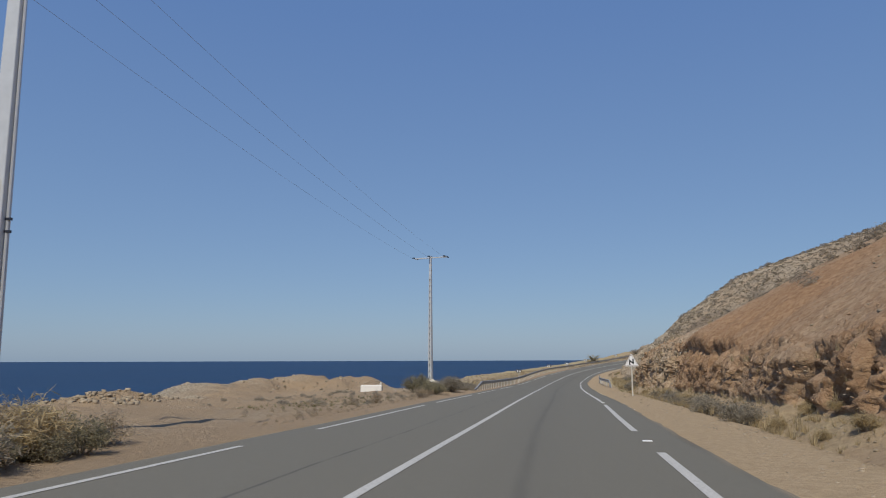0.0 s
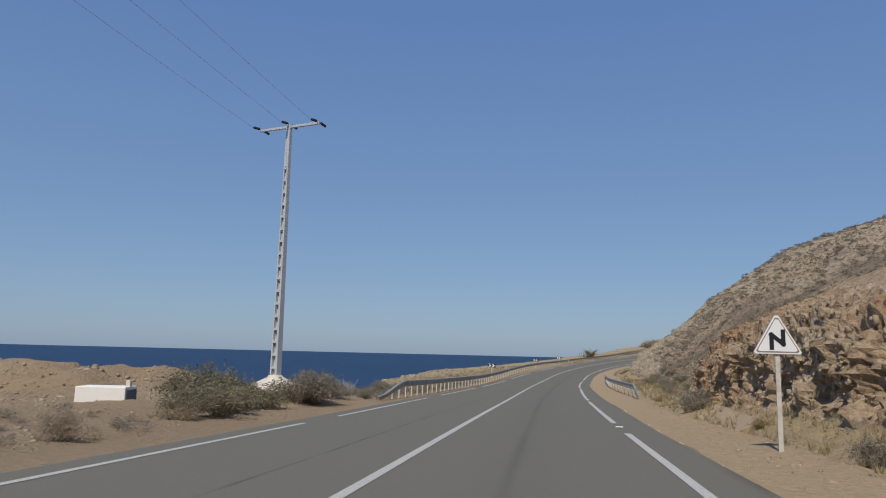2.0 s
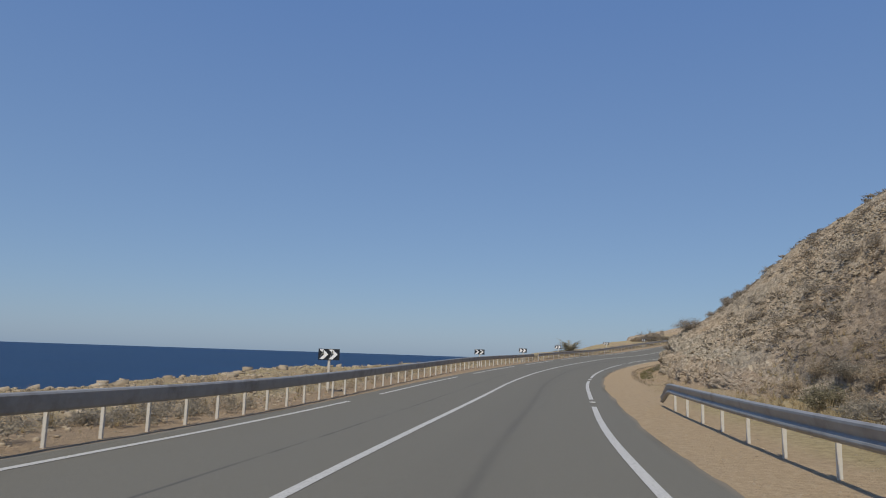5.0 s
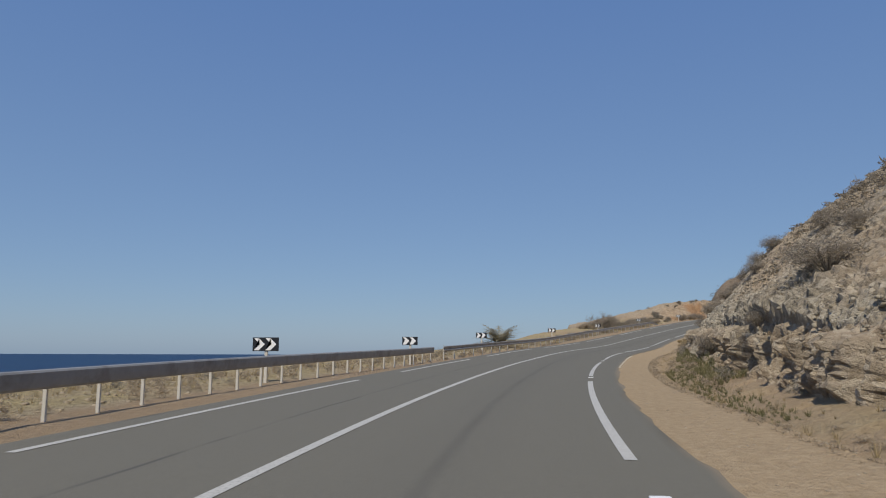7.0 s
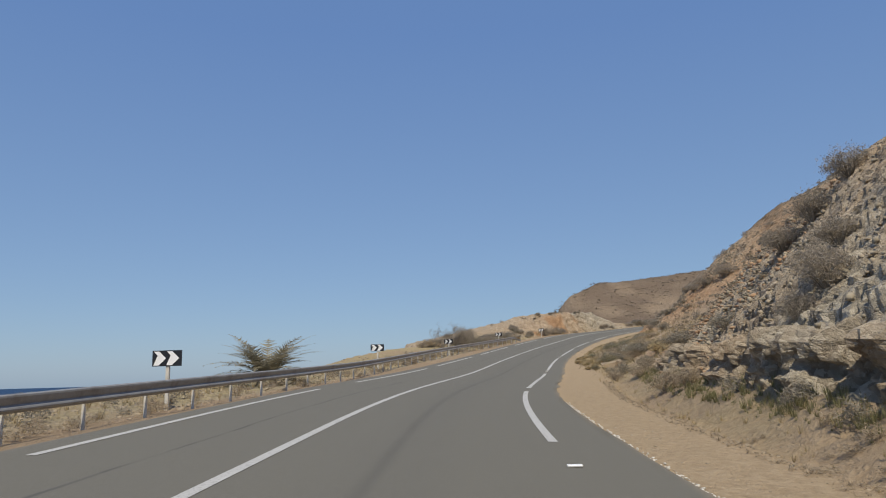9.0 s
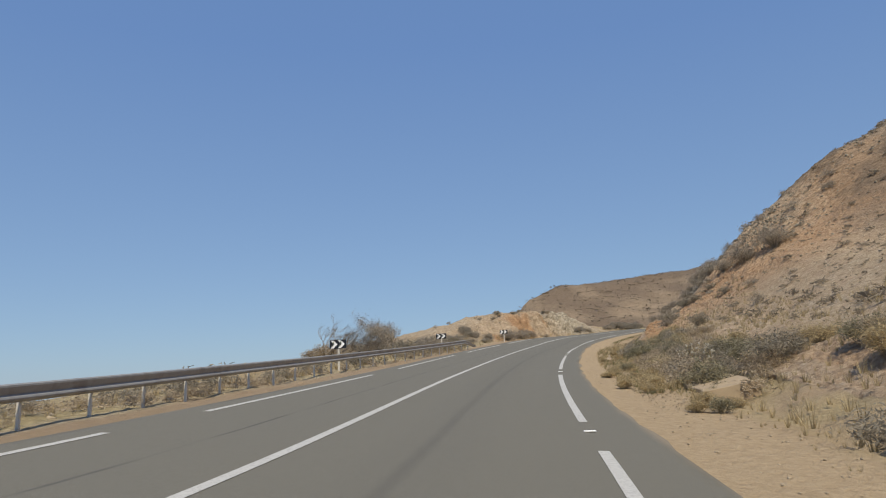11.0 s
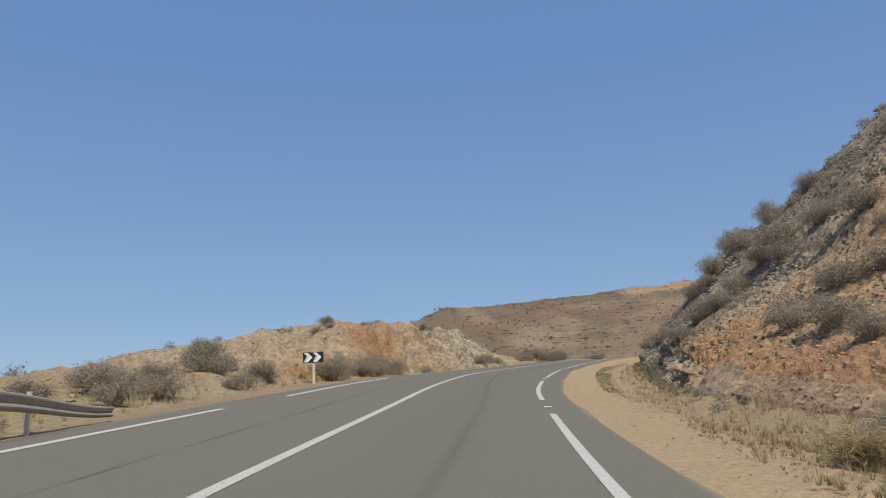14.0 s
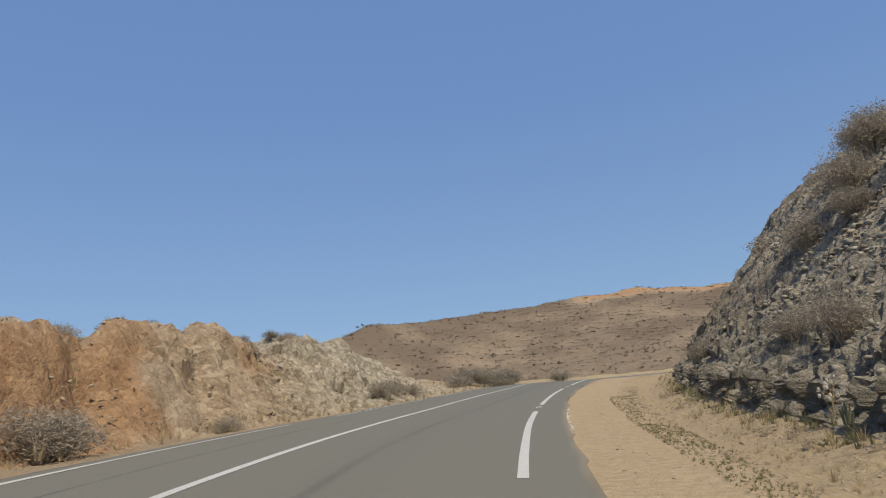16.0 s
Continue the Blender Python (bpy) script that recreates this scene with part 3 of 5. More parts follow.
rocky_s = soft_knots(S, [(-60, 1), (64, 1), (70, 0.3), (108, 0.3), (120, 0.8), (178, 0.9), (187, 0.25), (232, 0.25), (246, 0.3), (251, 1), (290, 0.9), (420, 0.6)])[:, None] * np.ones_like(D)
hill_s = soft_knots(S, [(-60, 0.15), (44, 0.15), (60, 0.3), (72, 0.45), (114, 0.6), (124, 1), (178, 1), (188, 0.35), (205, 0.25), (232, 0.4), (244, 1), (290, 0.9), (420, 0.6)])[:, None] * np.ones_like(D)
near_hill = np.clip(on_hill * (0.75 + 0.5 * n_big), 0, 1)
late = smooth(100, 116, SS)
push = on_cut * rocky_s * ((0.24 - 0.12 * smooth(48, 42, SS) - 0.2 * late) * blocks + (0.4 - 0.12 * smooth(48, 42, SS) - 0.3 * late) * pebbles + 0.5 * chips + 0.3 * n_mid + 0.16 * late * n_fine) + near_hill * (0.13 * blocks * hill_s + 0.2 * pebbles * hill_s + 0.4 * chips * (D < 24) * hill_s + 0.35 * n_mid * (0.3 + 0.7 * hill_s) + 0.9 * n_big)
push = push + off_left * ((0.16 * n_mid + 0.07 * n_fine) * (1 + 1.6 * smooth(-15, -19, D) * smooth(66, 62, SS)) + 0.25 * pebbles * smooth(-15, -19, D) * smooth(66, 62, SS)) * (1 + 2 * mid_hill) + mid_hill * (0.35 * blocks + 0.22 * pebbles + 0.2 * chips)
push = push + off_right * (1 - on_cut) * (1 - on_hill) * (0.1 * n_mid + 0.05 * n_fine) + 0.018 * n_fine * (SEG > nL + 0.9) + 0.02 * n_fine * (SEG < nL - 1.2)
# leaning gullies and bays in the red cut on the sea side
gully = sum(np.exp(-(((SS - g - 0.9 * (-9.4 - D)) / w) ** 2)) for g, w in ((251.3, 0.9), (256.0, 0.7), (263.6, 0.8), (268.5, 0.6), (274.0, 0.7), (279.5, 0.6)))
seaward = mid_hill * smooth(-8.8, -9.4, D) * smooth(-16, -13, D)
push = push + seaward * (0.2 - 0.55 * gully + 0.7 * fbm(SS * 0.32, 0.5 * D, 0 * D, 3, 87) + 0.2 * smooth(266, 272, SS) * pebbles)
# hollows and upright clefts in the cut faces, scalloped banks at their foot
cave_s = soft_knots(S, [(-60, 0.5), (38, 0.75), (46, 0.35), (62, 0.22), (67, 0.1), (72, 0), (116, 0), (124, 0.35), (140, 0.5), (172, 0.5), (181, 0.1), (238, 0), (246, 0.3), (290, 0.3), (420, 0.2)])[:, None]
cleft = fbm(SS * (0.75 + 0.6 * smooth(100, 110, SS)), H * (0.42 - 0.2 * smooth(100, 110, SS)) + 7, 0.3 * D, 3, 71)
hollow = smooth(0.02, 0.25, cleft) + 0.6 * smooth(0.1, 0.35, fbm(SS * 2.1, H * 0.9, 0.5 * D, 3, 77))
low_face = smooth(nL + 4.0, nL + 4.5, SEG) * smooth(nL + 6.9, nL + 6.0, SEG)
push = push - low_face * cave_s * (0.75 * hollow - 0.25)
rib = np.abs(fbm(SS * 1.3, H * 0.12, 0 * D, 2, 81))
push = push + low_face * (smooth(43, 48, SS) * smooth(67, 63, SS) * (0.25 - 1.1 * rib) + 0.9 * (smooth(124, 132, SS) * smooth(180, 174, SS) + 0.7 * smooth(248, 253, SS)) * (0.35 - 2.2 * np.abs(fbm(SS * 1.7, H * 0.3, 0 * D, 3, 82))))
foot_bank = smooth(nL + 3.1, nL + 3.7, SEG) * smooth(nL + 4.4, nL + 4.0, SEG)
push = push + foot_bank * (0.14 * smooth(0.0, 0.25, np.abs(fbm(SS * 0.55, 0 * D, 0 * D, 2, 83))) - 0.1)
# move along the sheet's own normal
dXs, dYs, dZs = np.gradient(X, axis=0), np.gradient(Y, axis=0), np.gradient(Z, axis=0)
dXd, dYd, dZd = np.gradient(X, axis=1), np.gradient(Y, axis=1), np.gradient(Z, axis=1)
NX, NY, NZ = dYd * dZs - dZd * dYs, dZd * dXs - dXd * dZs, dXd * dYs - dYd * dXs
for _ in range(3):
    NX, NY, NZ = ((np.roll(v, 1, 0) + v + np.roll(v, -1, 0)) / 3 for v in (NX, NY, NZ))
NZ = NZ * (1 - 0.8 * low_face)
NN = np.sqrt(NX**2 + NY**2 + NZ**2) + 1e-9
NX, NY, NZ = NX / NN, NY / NN, NZ / NN
X, Y, Z = X + NX * push, Y + NY * push, Z + NZ * push
ground = grid_mesh("ground", X, Y, Z, GROUND)
tagged(ground, "sandy coastal ground rising to a rocky cut hillside beside the road", "ground", kind="structure")
rough_rock = np.clip(on_cut * rocky_s + on_hill * hill_s * smooth(40, 28, D) + mid_hill * smooth(264, 272, SS), 0, 1) > 0.45 + 0.6 * smooth(47, 42, SS)
ground.data.polygons.foreach_set("use_smooth", ~rough_rock[:-1, :-1].ravel())
red_s = soft_knots(S, [(-60, 0.75), (18, 0.75), (30, 0.6), (42, 0.4), (52, 0.15), (60, 0.4), (63.5, 0.5), (67, 0.4), (72, 0.12), (150, 0.05), (164, 0.1), (170, 0.5), (176, 0.7), (186, 0.45), (200, 0.2), (225, 0.2), (240, 0.62), (248, 0.6), (254, 0.25), (265, 0.1), (420, 0.1)])[:, None]
grey_s = soft_knots(S, [(-60, 0), (42, 0.05), (50, 0.3), (58, 0.12), (66, 0.12), (72, 0.45), (108, 0.45), (125, 0.5), (140, 0.6), (172, 0.6), (182, 0.25), (225, 0.2), (240, 0.4), (250, 0.75), (270, 0.95), (420, 0.6)])[:, None]
rock = np.clip(on_cut + 0.75 * on_hill + 0.8 * mid_hill, 0, 1)
red = np.clip(red_s * (on_cut * (1 - 0.8 * smooth(248, 253, SS)) + on_hill) * (0.9 + 1.4 * n_big) + mid_hill * smooth(-13.5, -10.5, D) * smooth(281, 272, SS) * np.clip(0.1 + 0.45 * smooth(252, 258, SS) * smooth(270, 264, SS) + 3.5 * fbm(X * 0.16, Y * 0.16, Z * 0.3, 3, 61), 0, 0.85), 0, 1)
grey = np.clip(grey_s * (on_cut + on_hill) * (0.85 + 0.8 * n_mid) + 0.75 * mid_hill * smooth(268, 282, SS) + 0.35 * mid_hill * smooth(-11, -16, D), 0, 1)
dry_s = soft_knots(S, [(-60, 0.35), (55, 0.4), (62, 0.8), (108, 0.8), (122, 0.3), (180, 0.3), (188, 0.8), (228, 0.8), (240, 0.3), (420, 0.3)])[:, None]
dry = np.clip(dry_s * off_right * (1 - 0.8 * on_cut) * (0.9 + 1.2 * n_mid) * smooth(30, 16, D) + 0.25 * on_hill + off_left * smooth(60, 90, SS) * 0.55 * (1 + n_mid) * (1 - mid_hill), 0, 1)
stony = np.clip(off_left * (0.35 + 0.65 * smooth(52, 66, SS)) * (0.25 + 0.55 * smooth(-13, -9, D) + 1.2 * n_mid) * (1 - 0.8 * mid_hill) + 0.9 * smooth(nL - 6.3, nL - 7.2, SEG) * (SEG < nL), 0, 1)
slate = np.clip((on_cut + 0.75 * on_hill) * smooth(248, 257, SS) * (0.85 + 0.8 * n_mid), 0, 1)
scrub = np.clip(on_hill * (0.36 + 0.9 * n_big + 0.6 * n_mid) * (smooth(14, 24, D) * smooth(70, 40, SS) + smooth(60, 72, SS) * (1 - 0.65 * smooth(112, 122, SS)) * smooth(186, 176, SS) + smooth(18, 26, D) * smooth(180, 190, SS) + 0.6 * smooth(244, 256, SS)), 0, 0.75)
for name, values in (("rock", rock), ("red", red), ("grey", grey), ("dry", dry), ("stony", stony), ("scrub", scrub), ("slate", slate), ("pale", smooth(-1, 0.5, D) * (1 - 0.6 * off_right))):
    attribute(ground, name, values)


def nearest_height(s, d):
    """Height of the finished ground at (s, d)."""
    i = int(np.clip(np.searchsorted(S, s), 0, len(S) - 1))
    j = np.argsort(D[i], kind="stable")
    return float(np.interp(d, D[i][j], Z[i][j]))


def heights(s, d):
    """The same for many places at once."""
    i = np.clip(np.searchsorted(S, s), 0, len(S) - 1)
    out = np.empty(len(s))
    for row in np.unique(i):
        at = i == row
        j = np.argsort(D[row], kind="stable")
        out[at] = np.interp(d[at], D[row][j], Z[row][j])
    return out


def on_ground(s, d, sink=0.0):
    p = spot(s, d)
    p.z = nearest_height(s, d) - sink
    return p


# far hill across the valley, ahead of the bend
az = np.radians(np.linspace(-20, 100, 150))[:, None]
ra = np.linspace(95, 330, 80)[None, :]
crest = np.interp(np.degrees(az), [-20, 5, 15, 25.5, 27.2, 28.6, 30.5, 34, 39, 46, 52, 56, 61, 75, 100], [-40, -40, -38, -36, 8, 20, 26.5, 31, 34.3, 39, 40.5, 41, 39, 40, 40])
ridge = np.interp(np.degrees(az), [-20, 20, 34, 46, 70, 100], [120, 125, 165, 210, 215, 215])
base = np.interp(np.degrees(az), [-20, 25.5, 29, 60, 100], [-40, -36, 2, 6, 6])
up = np.clip((ra - 95) / (ridge - 95), 0, 1) ** 1.25
FX, FY = 90.2 + np.sin(az) * ra, 229.8 + np.cos(az) * ra
FZ = base + (crest - base) * up * (1 - 0.35 * smooth(1.0, 1.6, ra / ridge))
lump = fbm(FX * 0.03, FY * 0.03, FX * 0, 5, 21)
FZ = FZ + lump * 4.0 * up * np.clip((ridge - ra) / 60 + 0.25, 0.12, 1) + fbm(FX * 0.22, FY * 0.22, FX * 0, 4, 23) * 1.0 * smooth(95, 130, ra)
far_hill = grid_mesh("far_hill", FX + 0 * FZ, FY + 0 * FZ, FZ, GROUND)
tagged(far_hill, "bare brown scrubby hill beyond the bend of the road", "hill", kind="structure")
attribute(far_hill, "scrub", np.clip(0.8 + lump * 0.3 + 0.3 * fbm(FX * 0.11, FY * 0.11, FX * 0, 4, 29) - smooth(-0.03, 0.0, (ra - ridge * 0.985) / ridge) * smooth(49, 53, np.degrees(az)), 0, 1))
attribute(far_hill, "pale", 0 * FZ)
attribute(far_hill, "rock", 0.75 + 0 * FZ)
attribute(far_hill, "red", np.clip(smooth(-0.03, 0.0, (ra - ridge * 0.985) / ridge) * smooth(49, 53, np.degrees(az)) * 1.0 + 0.25 * lump + 0 * FZ, 0, 1))
attribute(far_hill, "grey", np.clip(0.3 + lump * 0.6, 0, 1))
attribute(far_hill, "dry", np.clip(0.35 - lump, 0, 1))
attribute(far_hill, "stony", 0 * FZ)

# land behind the hillside and ahead, rising inland
gx = np.concatenate([np.linspace(-200, 700, 91), np.geomspace(720, 4800, 24)])
gy = np.concatenate([-np.geomspace(4800, 420, 24), np.linspace(-400, 700, 111), np.geomspace(720, 4800, 24)])
IX, IY = np.meshgrid(gx, gy, indexing="ij")
ls = np.arange(-60, 400, 4.0)
lx, ly, lz, _, lrx, lry = along(ls)
dist2 = (IX[..., None] - lx) ** 2 + (IY[..., None] - ly) ** 2
k = dist2.argmin(-1)
side = (IX - lx[k]) * lrx[k] + (IY - ly[k]) * lry[k]
behind = IY < -40
coast = np.where(behind, IX + 30 + 0.17 * (IY + 40), np.where(IY > 420, IX - 60 - 0.25 * (IY - 420), side))
IZ = np.where(coast > 0, -30 + smooth(45, 95, coast) * (lz[k] + 42 + 10 * fbm(IX * 0.01, IY * 0.01, IX * 0, 4, 41)), -30)
IZ = np.where((k >= len(ls) - 25), np.minimum(IZ, 2 + 0 * IZ), IZ)
inland = grid_mesh("inland_hills", IX, IY, IZ, GROUND)
tagged(inland, "bare brown land rising inland behind the road cut", "hill", kind="structure")
for name, v in (("rock", 0.7), ("red", 0.15), ("grey", 0.2), ("dry", 0.4), ("stony", 0.0), ("scrub", 0.5), ("pale", 0.0)):
    attribute(inland, name, v + 0 * IZ)

# the sea
g = np.concatenate([-np.geomspace(4900, 60, 40), np.linspace(-50, 50, 9), np.geomspace(60, 4900, 40)])
sea = grid_mesh("sea", *np.meshgrid(g, g, indexing="ij"), -11.5 + 0 * np.add.outer(g, g), SEA)
tagged(sea, "dark blue open sea under a clear sky", "sea", kind="structure")

# ---- road ----
rs = np.arange(-50, 388, 1.0)
cols = np.array([0, 0.006, 0.03, 0.05, 0.07, 0.09, 0.11, 0.13, 0.15, 0.17, 0.19, 0.21, 0.23, 0.25, 0.3, 0.45, 0.6, 0.75, 0.9, 0.97, 0.994, 1.0])
RD = edge_l(rs)[:, None] + (edge_r(rs) - edge_l(rs))[:, None] * cols
RS = np.broadcast_to(rs[:, None], RD.shape)
wear = 0.1 * vnoise(rs * 0.8, rs * 0, rs * 0, 31) + 0.05 * vnoise(rs * 2.7, rs * 0, rs * 0, 33)
RD = RD + np.where(cols == 1.0, wear[:, None], 0) + np.where(cols == 0.0, wear[::-1, None], 0)
road = grid_mesh("road", *place(RS, RD, np.where((cols == 0) | (cols == 1), -0.045, 0.0)[None, :] + 0 * RD), ASPHALT)
tagged(road, "worn grey two-lane asphalt road with sandy edges", "road", kind="structure")
attribute(road, "across", RD - (mid_line(RS) + right_line(RS)) / 2 + 0.25)
attribute(road, "drip", RD - mid_line(RS) - 1.75 + 0.25 * vnoise(RS * 0.05, RS * 0, RS * 0, 91))
attribute(road, "seam", RD - mid_line(RS) + 1.35)
attribute(road, "rim", np.minimum(RD - edge_l(RS), edge_r(RS) - RD))


def stripe(name, line, s0, s1, width, label=""):
    ss = np.linspace(s0, s1, max(2, int((s1 - s0) / 1.0) + 1))
    c = np.array([-0.5, 0.5]) * width
    dd = line(ss)[:, None] + c
    ob = grid_mesh(name, *place(np.broadcast_to(ss[:, None], dd.shape), dd, 0.006 + 0 * dd), LINE_PAINT, smooth=False)
    ob.parent = road
    return tagged(ob, label)


RIGHT_ENDS = [-4, 12.4, 30.4, 47.4, 65.2, 84.2, 101.8, 120.3, 138.6, 154.6, 171, 184.5, 201.8, 220.3, 237.5, 254.3, 270.6, 287, 304]
stripe("centre_line", mid_line, -48, 340, 0.145, "solid white centre line, slightly worn")
for s0, s1 in zip([-18, -1, 16.8, 34, 50.8, 68.6, 87.5, 105.2, 124.2, 141.5, 158.7, 173.5, 187.7, 205.7, 224.4, 242.2, 258, 274, 291], RIGHT_ENDS):
    stripe("edge_dash", right_line, s0, s1, 0.145)
for s0, s1 in zip([-16, 0, 17, 33.3, 50.4, 69.3, 87.2, 105, 123.6, 140.9, 156.6, 173, 188, 204.5, 223, 239.2, 255.7, 272, 288], [-4, 12.8, 30.4, 47.6, 65.6, 83.8, 101.5, 119.4, 136.5, 152.6, 169.2, 185, 200.4, 218.6, 235.3, 251.9, 268, 284, 300]):
    stripe("edge_dash", left_line, s0, s1, 0.135)


# ---- road furniture ----
def guard_rail(s0, s1, line, side, post_gap, label, flare0=0.0, flare1=0.0, height=0.8, plain=False):
    """A steel beam on posts. side: +1 faces right. The ends come down over flare metres."""
    thing = empty("guard_rail", Matrix.Translation(on_ground(s0, line(s0))), label, "guard rail")
    inv = thing.matrix_basis.inverted()
    ss = np.arange(s0, s1 + 0.01, 0.5)
    if plain:
        prof = [(0.0, 0.15), (0.04, 0.158), (0.085, 0.145), (0.105, 0.115), (0.1, 0.0), (0.085, -0.11), (0.06, -0.145), (0.0, -0.155)]
    else:
        prof = [(0.0, 0.15), (0.05, 0.152), (0.082, 0.13), (0.085, 0.1), (0.06, 0.03), (0.035, -0.02), (0.08, -0.06), (0.088, -0.085), (0.08, -0.11), (0.035, -0.14), (0.0, -0.155)]
    bm = bmesh.new()
    rings = []
    for s in ss:
        low = 1.0
        if flare0:
            low *= float(smooth(0, flare0, s - s0)) * 0.85 + 0.15
        if flare1:
            low *= float(smooth(0, flare1, s1 - s)) * 0.75 + 0.25
        d = line(s)
        g = spot(s, d, -float(sunk(np.float64(s))) if d < 0 else 0.0)
        ring = []
        for back in (0, 1):
            for o, h in (prof if not back else prof[::-1]):
                p = spot(s, d + side * (o - 0.012 * back))
                p.z = g.z + (height - 0.155) * low + h * (0.5 + 0.5 * low)
                ring.append(bm.verts.new(inv @ p))
        rings.append(ring)
    n = len(rings[0])
    for a, b in zip(rings, rings[1:]):
        for k in range(n):
            f = (a[k], a[(k + 1) % n], b[(k + 1) % n], b[k])
            bm.faces.new(f if side < 0 else f[::-1])
    bm.faces.new(rings[0])
    bm.faces.new(rings[-1][::-1])
    bmesh.ops.recalc_face_normals(bm, faces=bm.faces)
    part("beam", bm, RAIL_FACE, thing, "dull grey steel beam", smooth=False)
    bm = bmesh.new()
    box(bm, -0.03, 0.03, -0.022, 0.022, -0.25, height - 0.12)
    me = bpy.data.meshes.new("post")
    bm.to_mesh(me)
    bm.free()
    me.materials.append(POST)
    s = s0 + (flare0 * 0.55 if flare0 else 0.4)
    while s < s1 - flare1 * 0.3:
        ob = new("post", me)
        ob.parent = thing
        p = inv @ on_ground(s, line(s) - side * 0.075)
        low = min(1.0, (float(smooth(0, flare0, s - s0)) * 0.85 + 0.15) if flare0 else 1.0)
        ob.matrix_basis = Matrix.Translation(p) @ Matrix.Rotation(radians(bearing(s)), 4, "Z") @ Matrix.Diagonal((1, 1, low, 1))
        s += post_gap
    return thing


def rail_left(s):
    return float(soft_knots(np.float64(s), [(-60, -7.9), (62, -7.75), (75, -7.6), (150, -7.6), (215, -7.7), (420, -8.2)]))


def rail_right(s):
    return float(soft_knots(np.float64(s), [(60, 4.2), (70, 4.05), (90, 3.1), (103, 2.95), (120, 3.4)]))


guard_rail(60.9, 152.6, rail_left, 1, 1.36, "long dark steel guard rail on pale posts above the sea", flare0=5.5, plain=True)
guard_rail(154.2, 235.0, rail_left, 1, 2.0, "galvanised guard rail with its end bent down by the bushes", flare1=4)
guard_rail(70.2, 103.9, rail_right, -1, 2.0, "short guard rail with pale posts at the foot of the slope", height=0.72, flare0=2.5, flare1=2.0)


def chevron_sign():
    thing = empty("chevron_sign", Matrix(), "black bend sign with two white chevrons on a pale steel post", "road sign", "chevron signs along the bend")
    bm = bmesh.new()
    box(bm, -0.035, 0.055, -0.02, 0.05, -0.6, 1.43, 0.004)
    part("post", bm, POST, thing)
    bm = bmesh.new()
    box(bm, -0.4, 0.4, -0.045, -0.022, 1.05, 1.45, 0.006)
    panel = part("panel", bm, SIGN_BLACK, thing, "black sheet steel panel")
    for k in range(2):
        bm = bmesh.new()
        x0 = -0.36 + 0.353 * k
        out = [(x0, 1.426), (x0 + 0.154, 1.426), (x0 + 0.338, 1.25), (x0 + 0.154, 1.074), (x0, 1.074), (x0 + 0.185, 1.25)]
        f = bm.faces.new([bm.verts.new((a, -0.049, b)) for a, b in out])
        bmesh.ops.triangulate(bm, faces=[f])
        part("chevron", bm, SIGN_WHITE, panel, "white chevron")
    return thing


first = chevron_sign()
SIGNS = [(105.2, -8.47, 0, 1.26), (135.9, -8.15, 3, 1.21), (150, -8.0, 0, 1.24), (164.7, -8.46, -2, 1.5), (186, -8.4, 4, 1.68), (206.8, -8.2, -3, 1.58), (227.9, -8.6, 6, 1.7), (248.6, -8.3, 2, 1.56)]
for i, (s, d, turn, centre) in enumerate(SIGNS):
    foot = spot(s, d)
    foot.z = float(spline(LINE[:, 0], LINE[:, 3], np.float64(s))) + centre - 1.25
    m = Matrix.Translation(foot) @ Matrix.Rotation(radians(bearing(s) + turn), 4, "Z")
    if i == 0:
        first.matrix_basis = m
    else:
        copy_thing(first, m)


def bend_sign(s, d):
    thing = empty("warning_sign", Matrix.Translation(on_ground(s, d)) @ Matrix.Rotation(radians(bearing(s) - 3), 4, "Z"), "white triangular double-bend warning sign on a pale post", "road sign")
    bm = bmesh.new()
    box(bm, -0.04, 0.04, -0.02, 0.02, -0.3, 2.2)
    part("post", bm, POST, thing)

    def tri(scale, y0, y1, mat, name, label):
        bm = bmesh.new()
        c = Vector((0, 0, 2.02))
        base = [(-0.5, -0.29), (-0.46, -0.33), (0.46, -0.33), (0.5, -0.29), (0.04, 0.53), (-0.04, 0.53)]
        a = [bm.verts.new((x * scale, y0, c.z + z * scale)) for x, z in base]
        b = [bm.verts.new((x * scale, y1, c.z + z * scale)) for x, z in base]
        bm.faces.new(a)
        bm.faces.new(b[::-1])
        for k in range(6):
            bm.faces.new((a[k], b[k], b[(k + 1) % 6], a[(k + 1) % 6]))
        bmesh.ops.recalc_face_normals(bm, faces=bm.faces)
        return part(name, bm, mat, thing, label)

    plate = tri(0.84, -0.045, -0.022, SIGN_BACK, "plate", "grey steel plate")
    tri(0.82, -0.049, -0.046, SIGN_WHITE, "outer_edge", "white outer edge")
    tri(0.74, -0.053, -0.050, SIGN_RIM, "border", "thin dark border")
    tri(0.68, -0.057, -0.054, SIGN_WHITE, "face", "white face")
    bm = bmesh.new()
    w = 0.038
    for x0, z0, x1, z1 in ((-0.1, 1.86, -0.1, 2.1), (-0.1, 2.1, 0.1, 1.93), (0.1, 1.93, 0.1, 2.16)):
        a, b = Vector((x0, 0, z0)), Vector((x1, 0, z1))
        u = (b - a).normalized()
        v = Vector((-u.z, 0, u.x)) * w
        q = [a - u * w - v, b + u * w - v, b + u * w + v, a - u * w + v]
        bm.faces.new([bm.verts.new((p.x, -0.0605 - 0.0008 * len(bm.faces), p.z)) for p in q])
    bmesh.ops.recalc_face_normals(bm, faces=bm.faces)
    part("bend_symbol", bm, SIGN_BLACK, thing, "black double-bend symbol")
    return thing


bend_sign(44.8, 3.95)


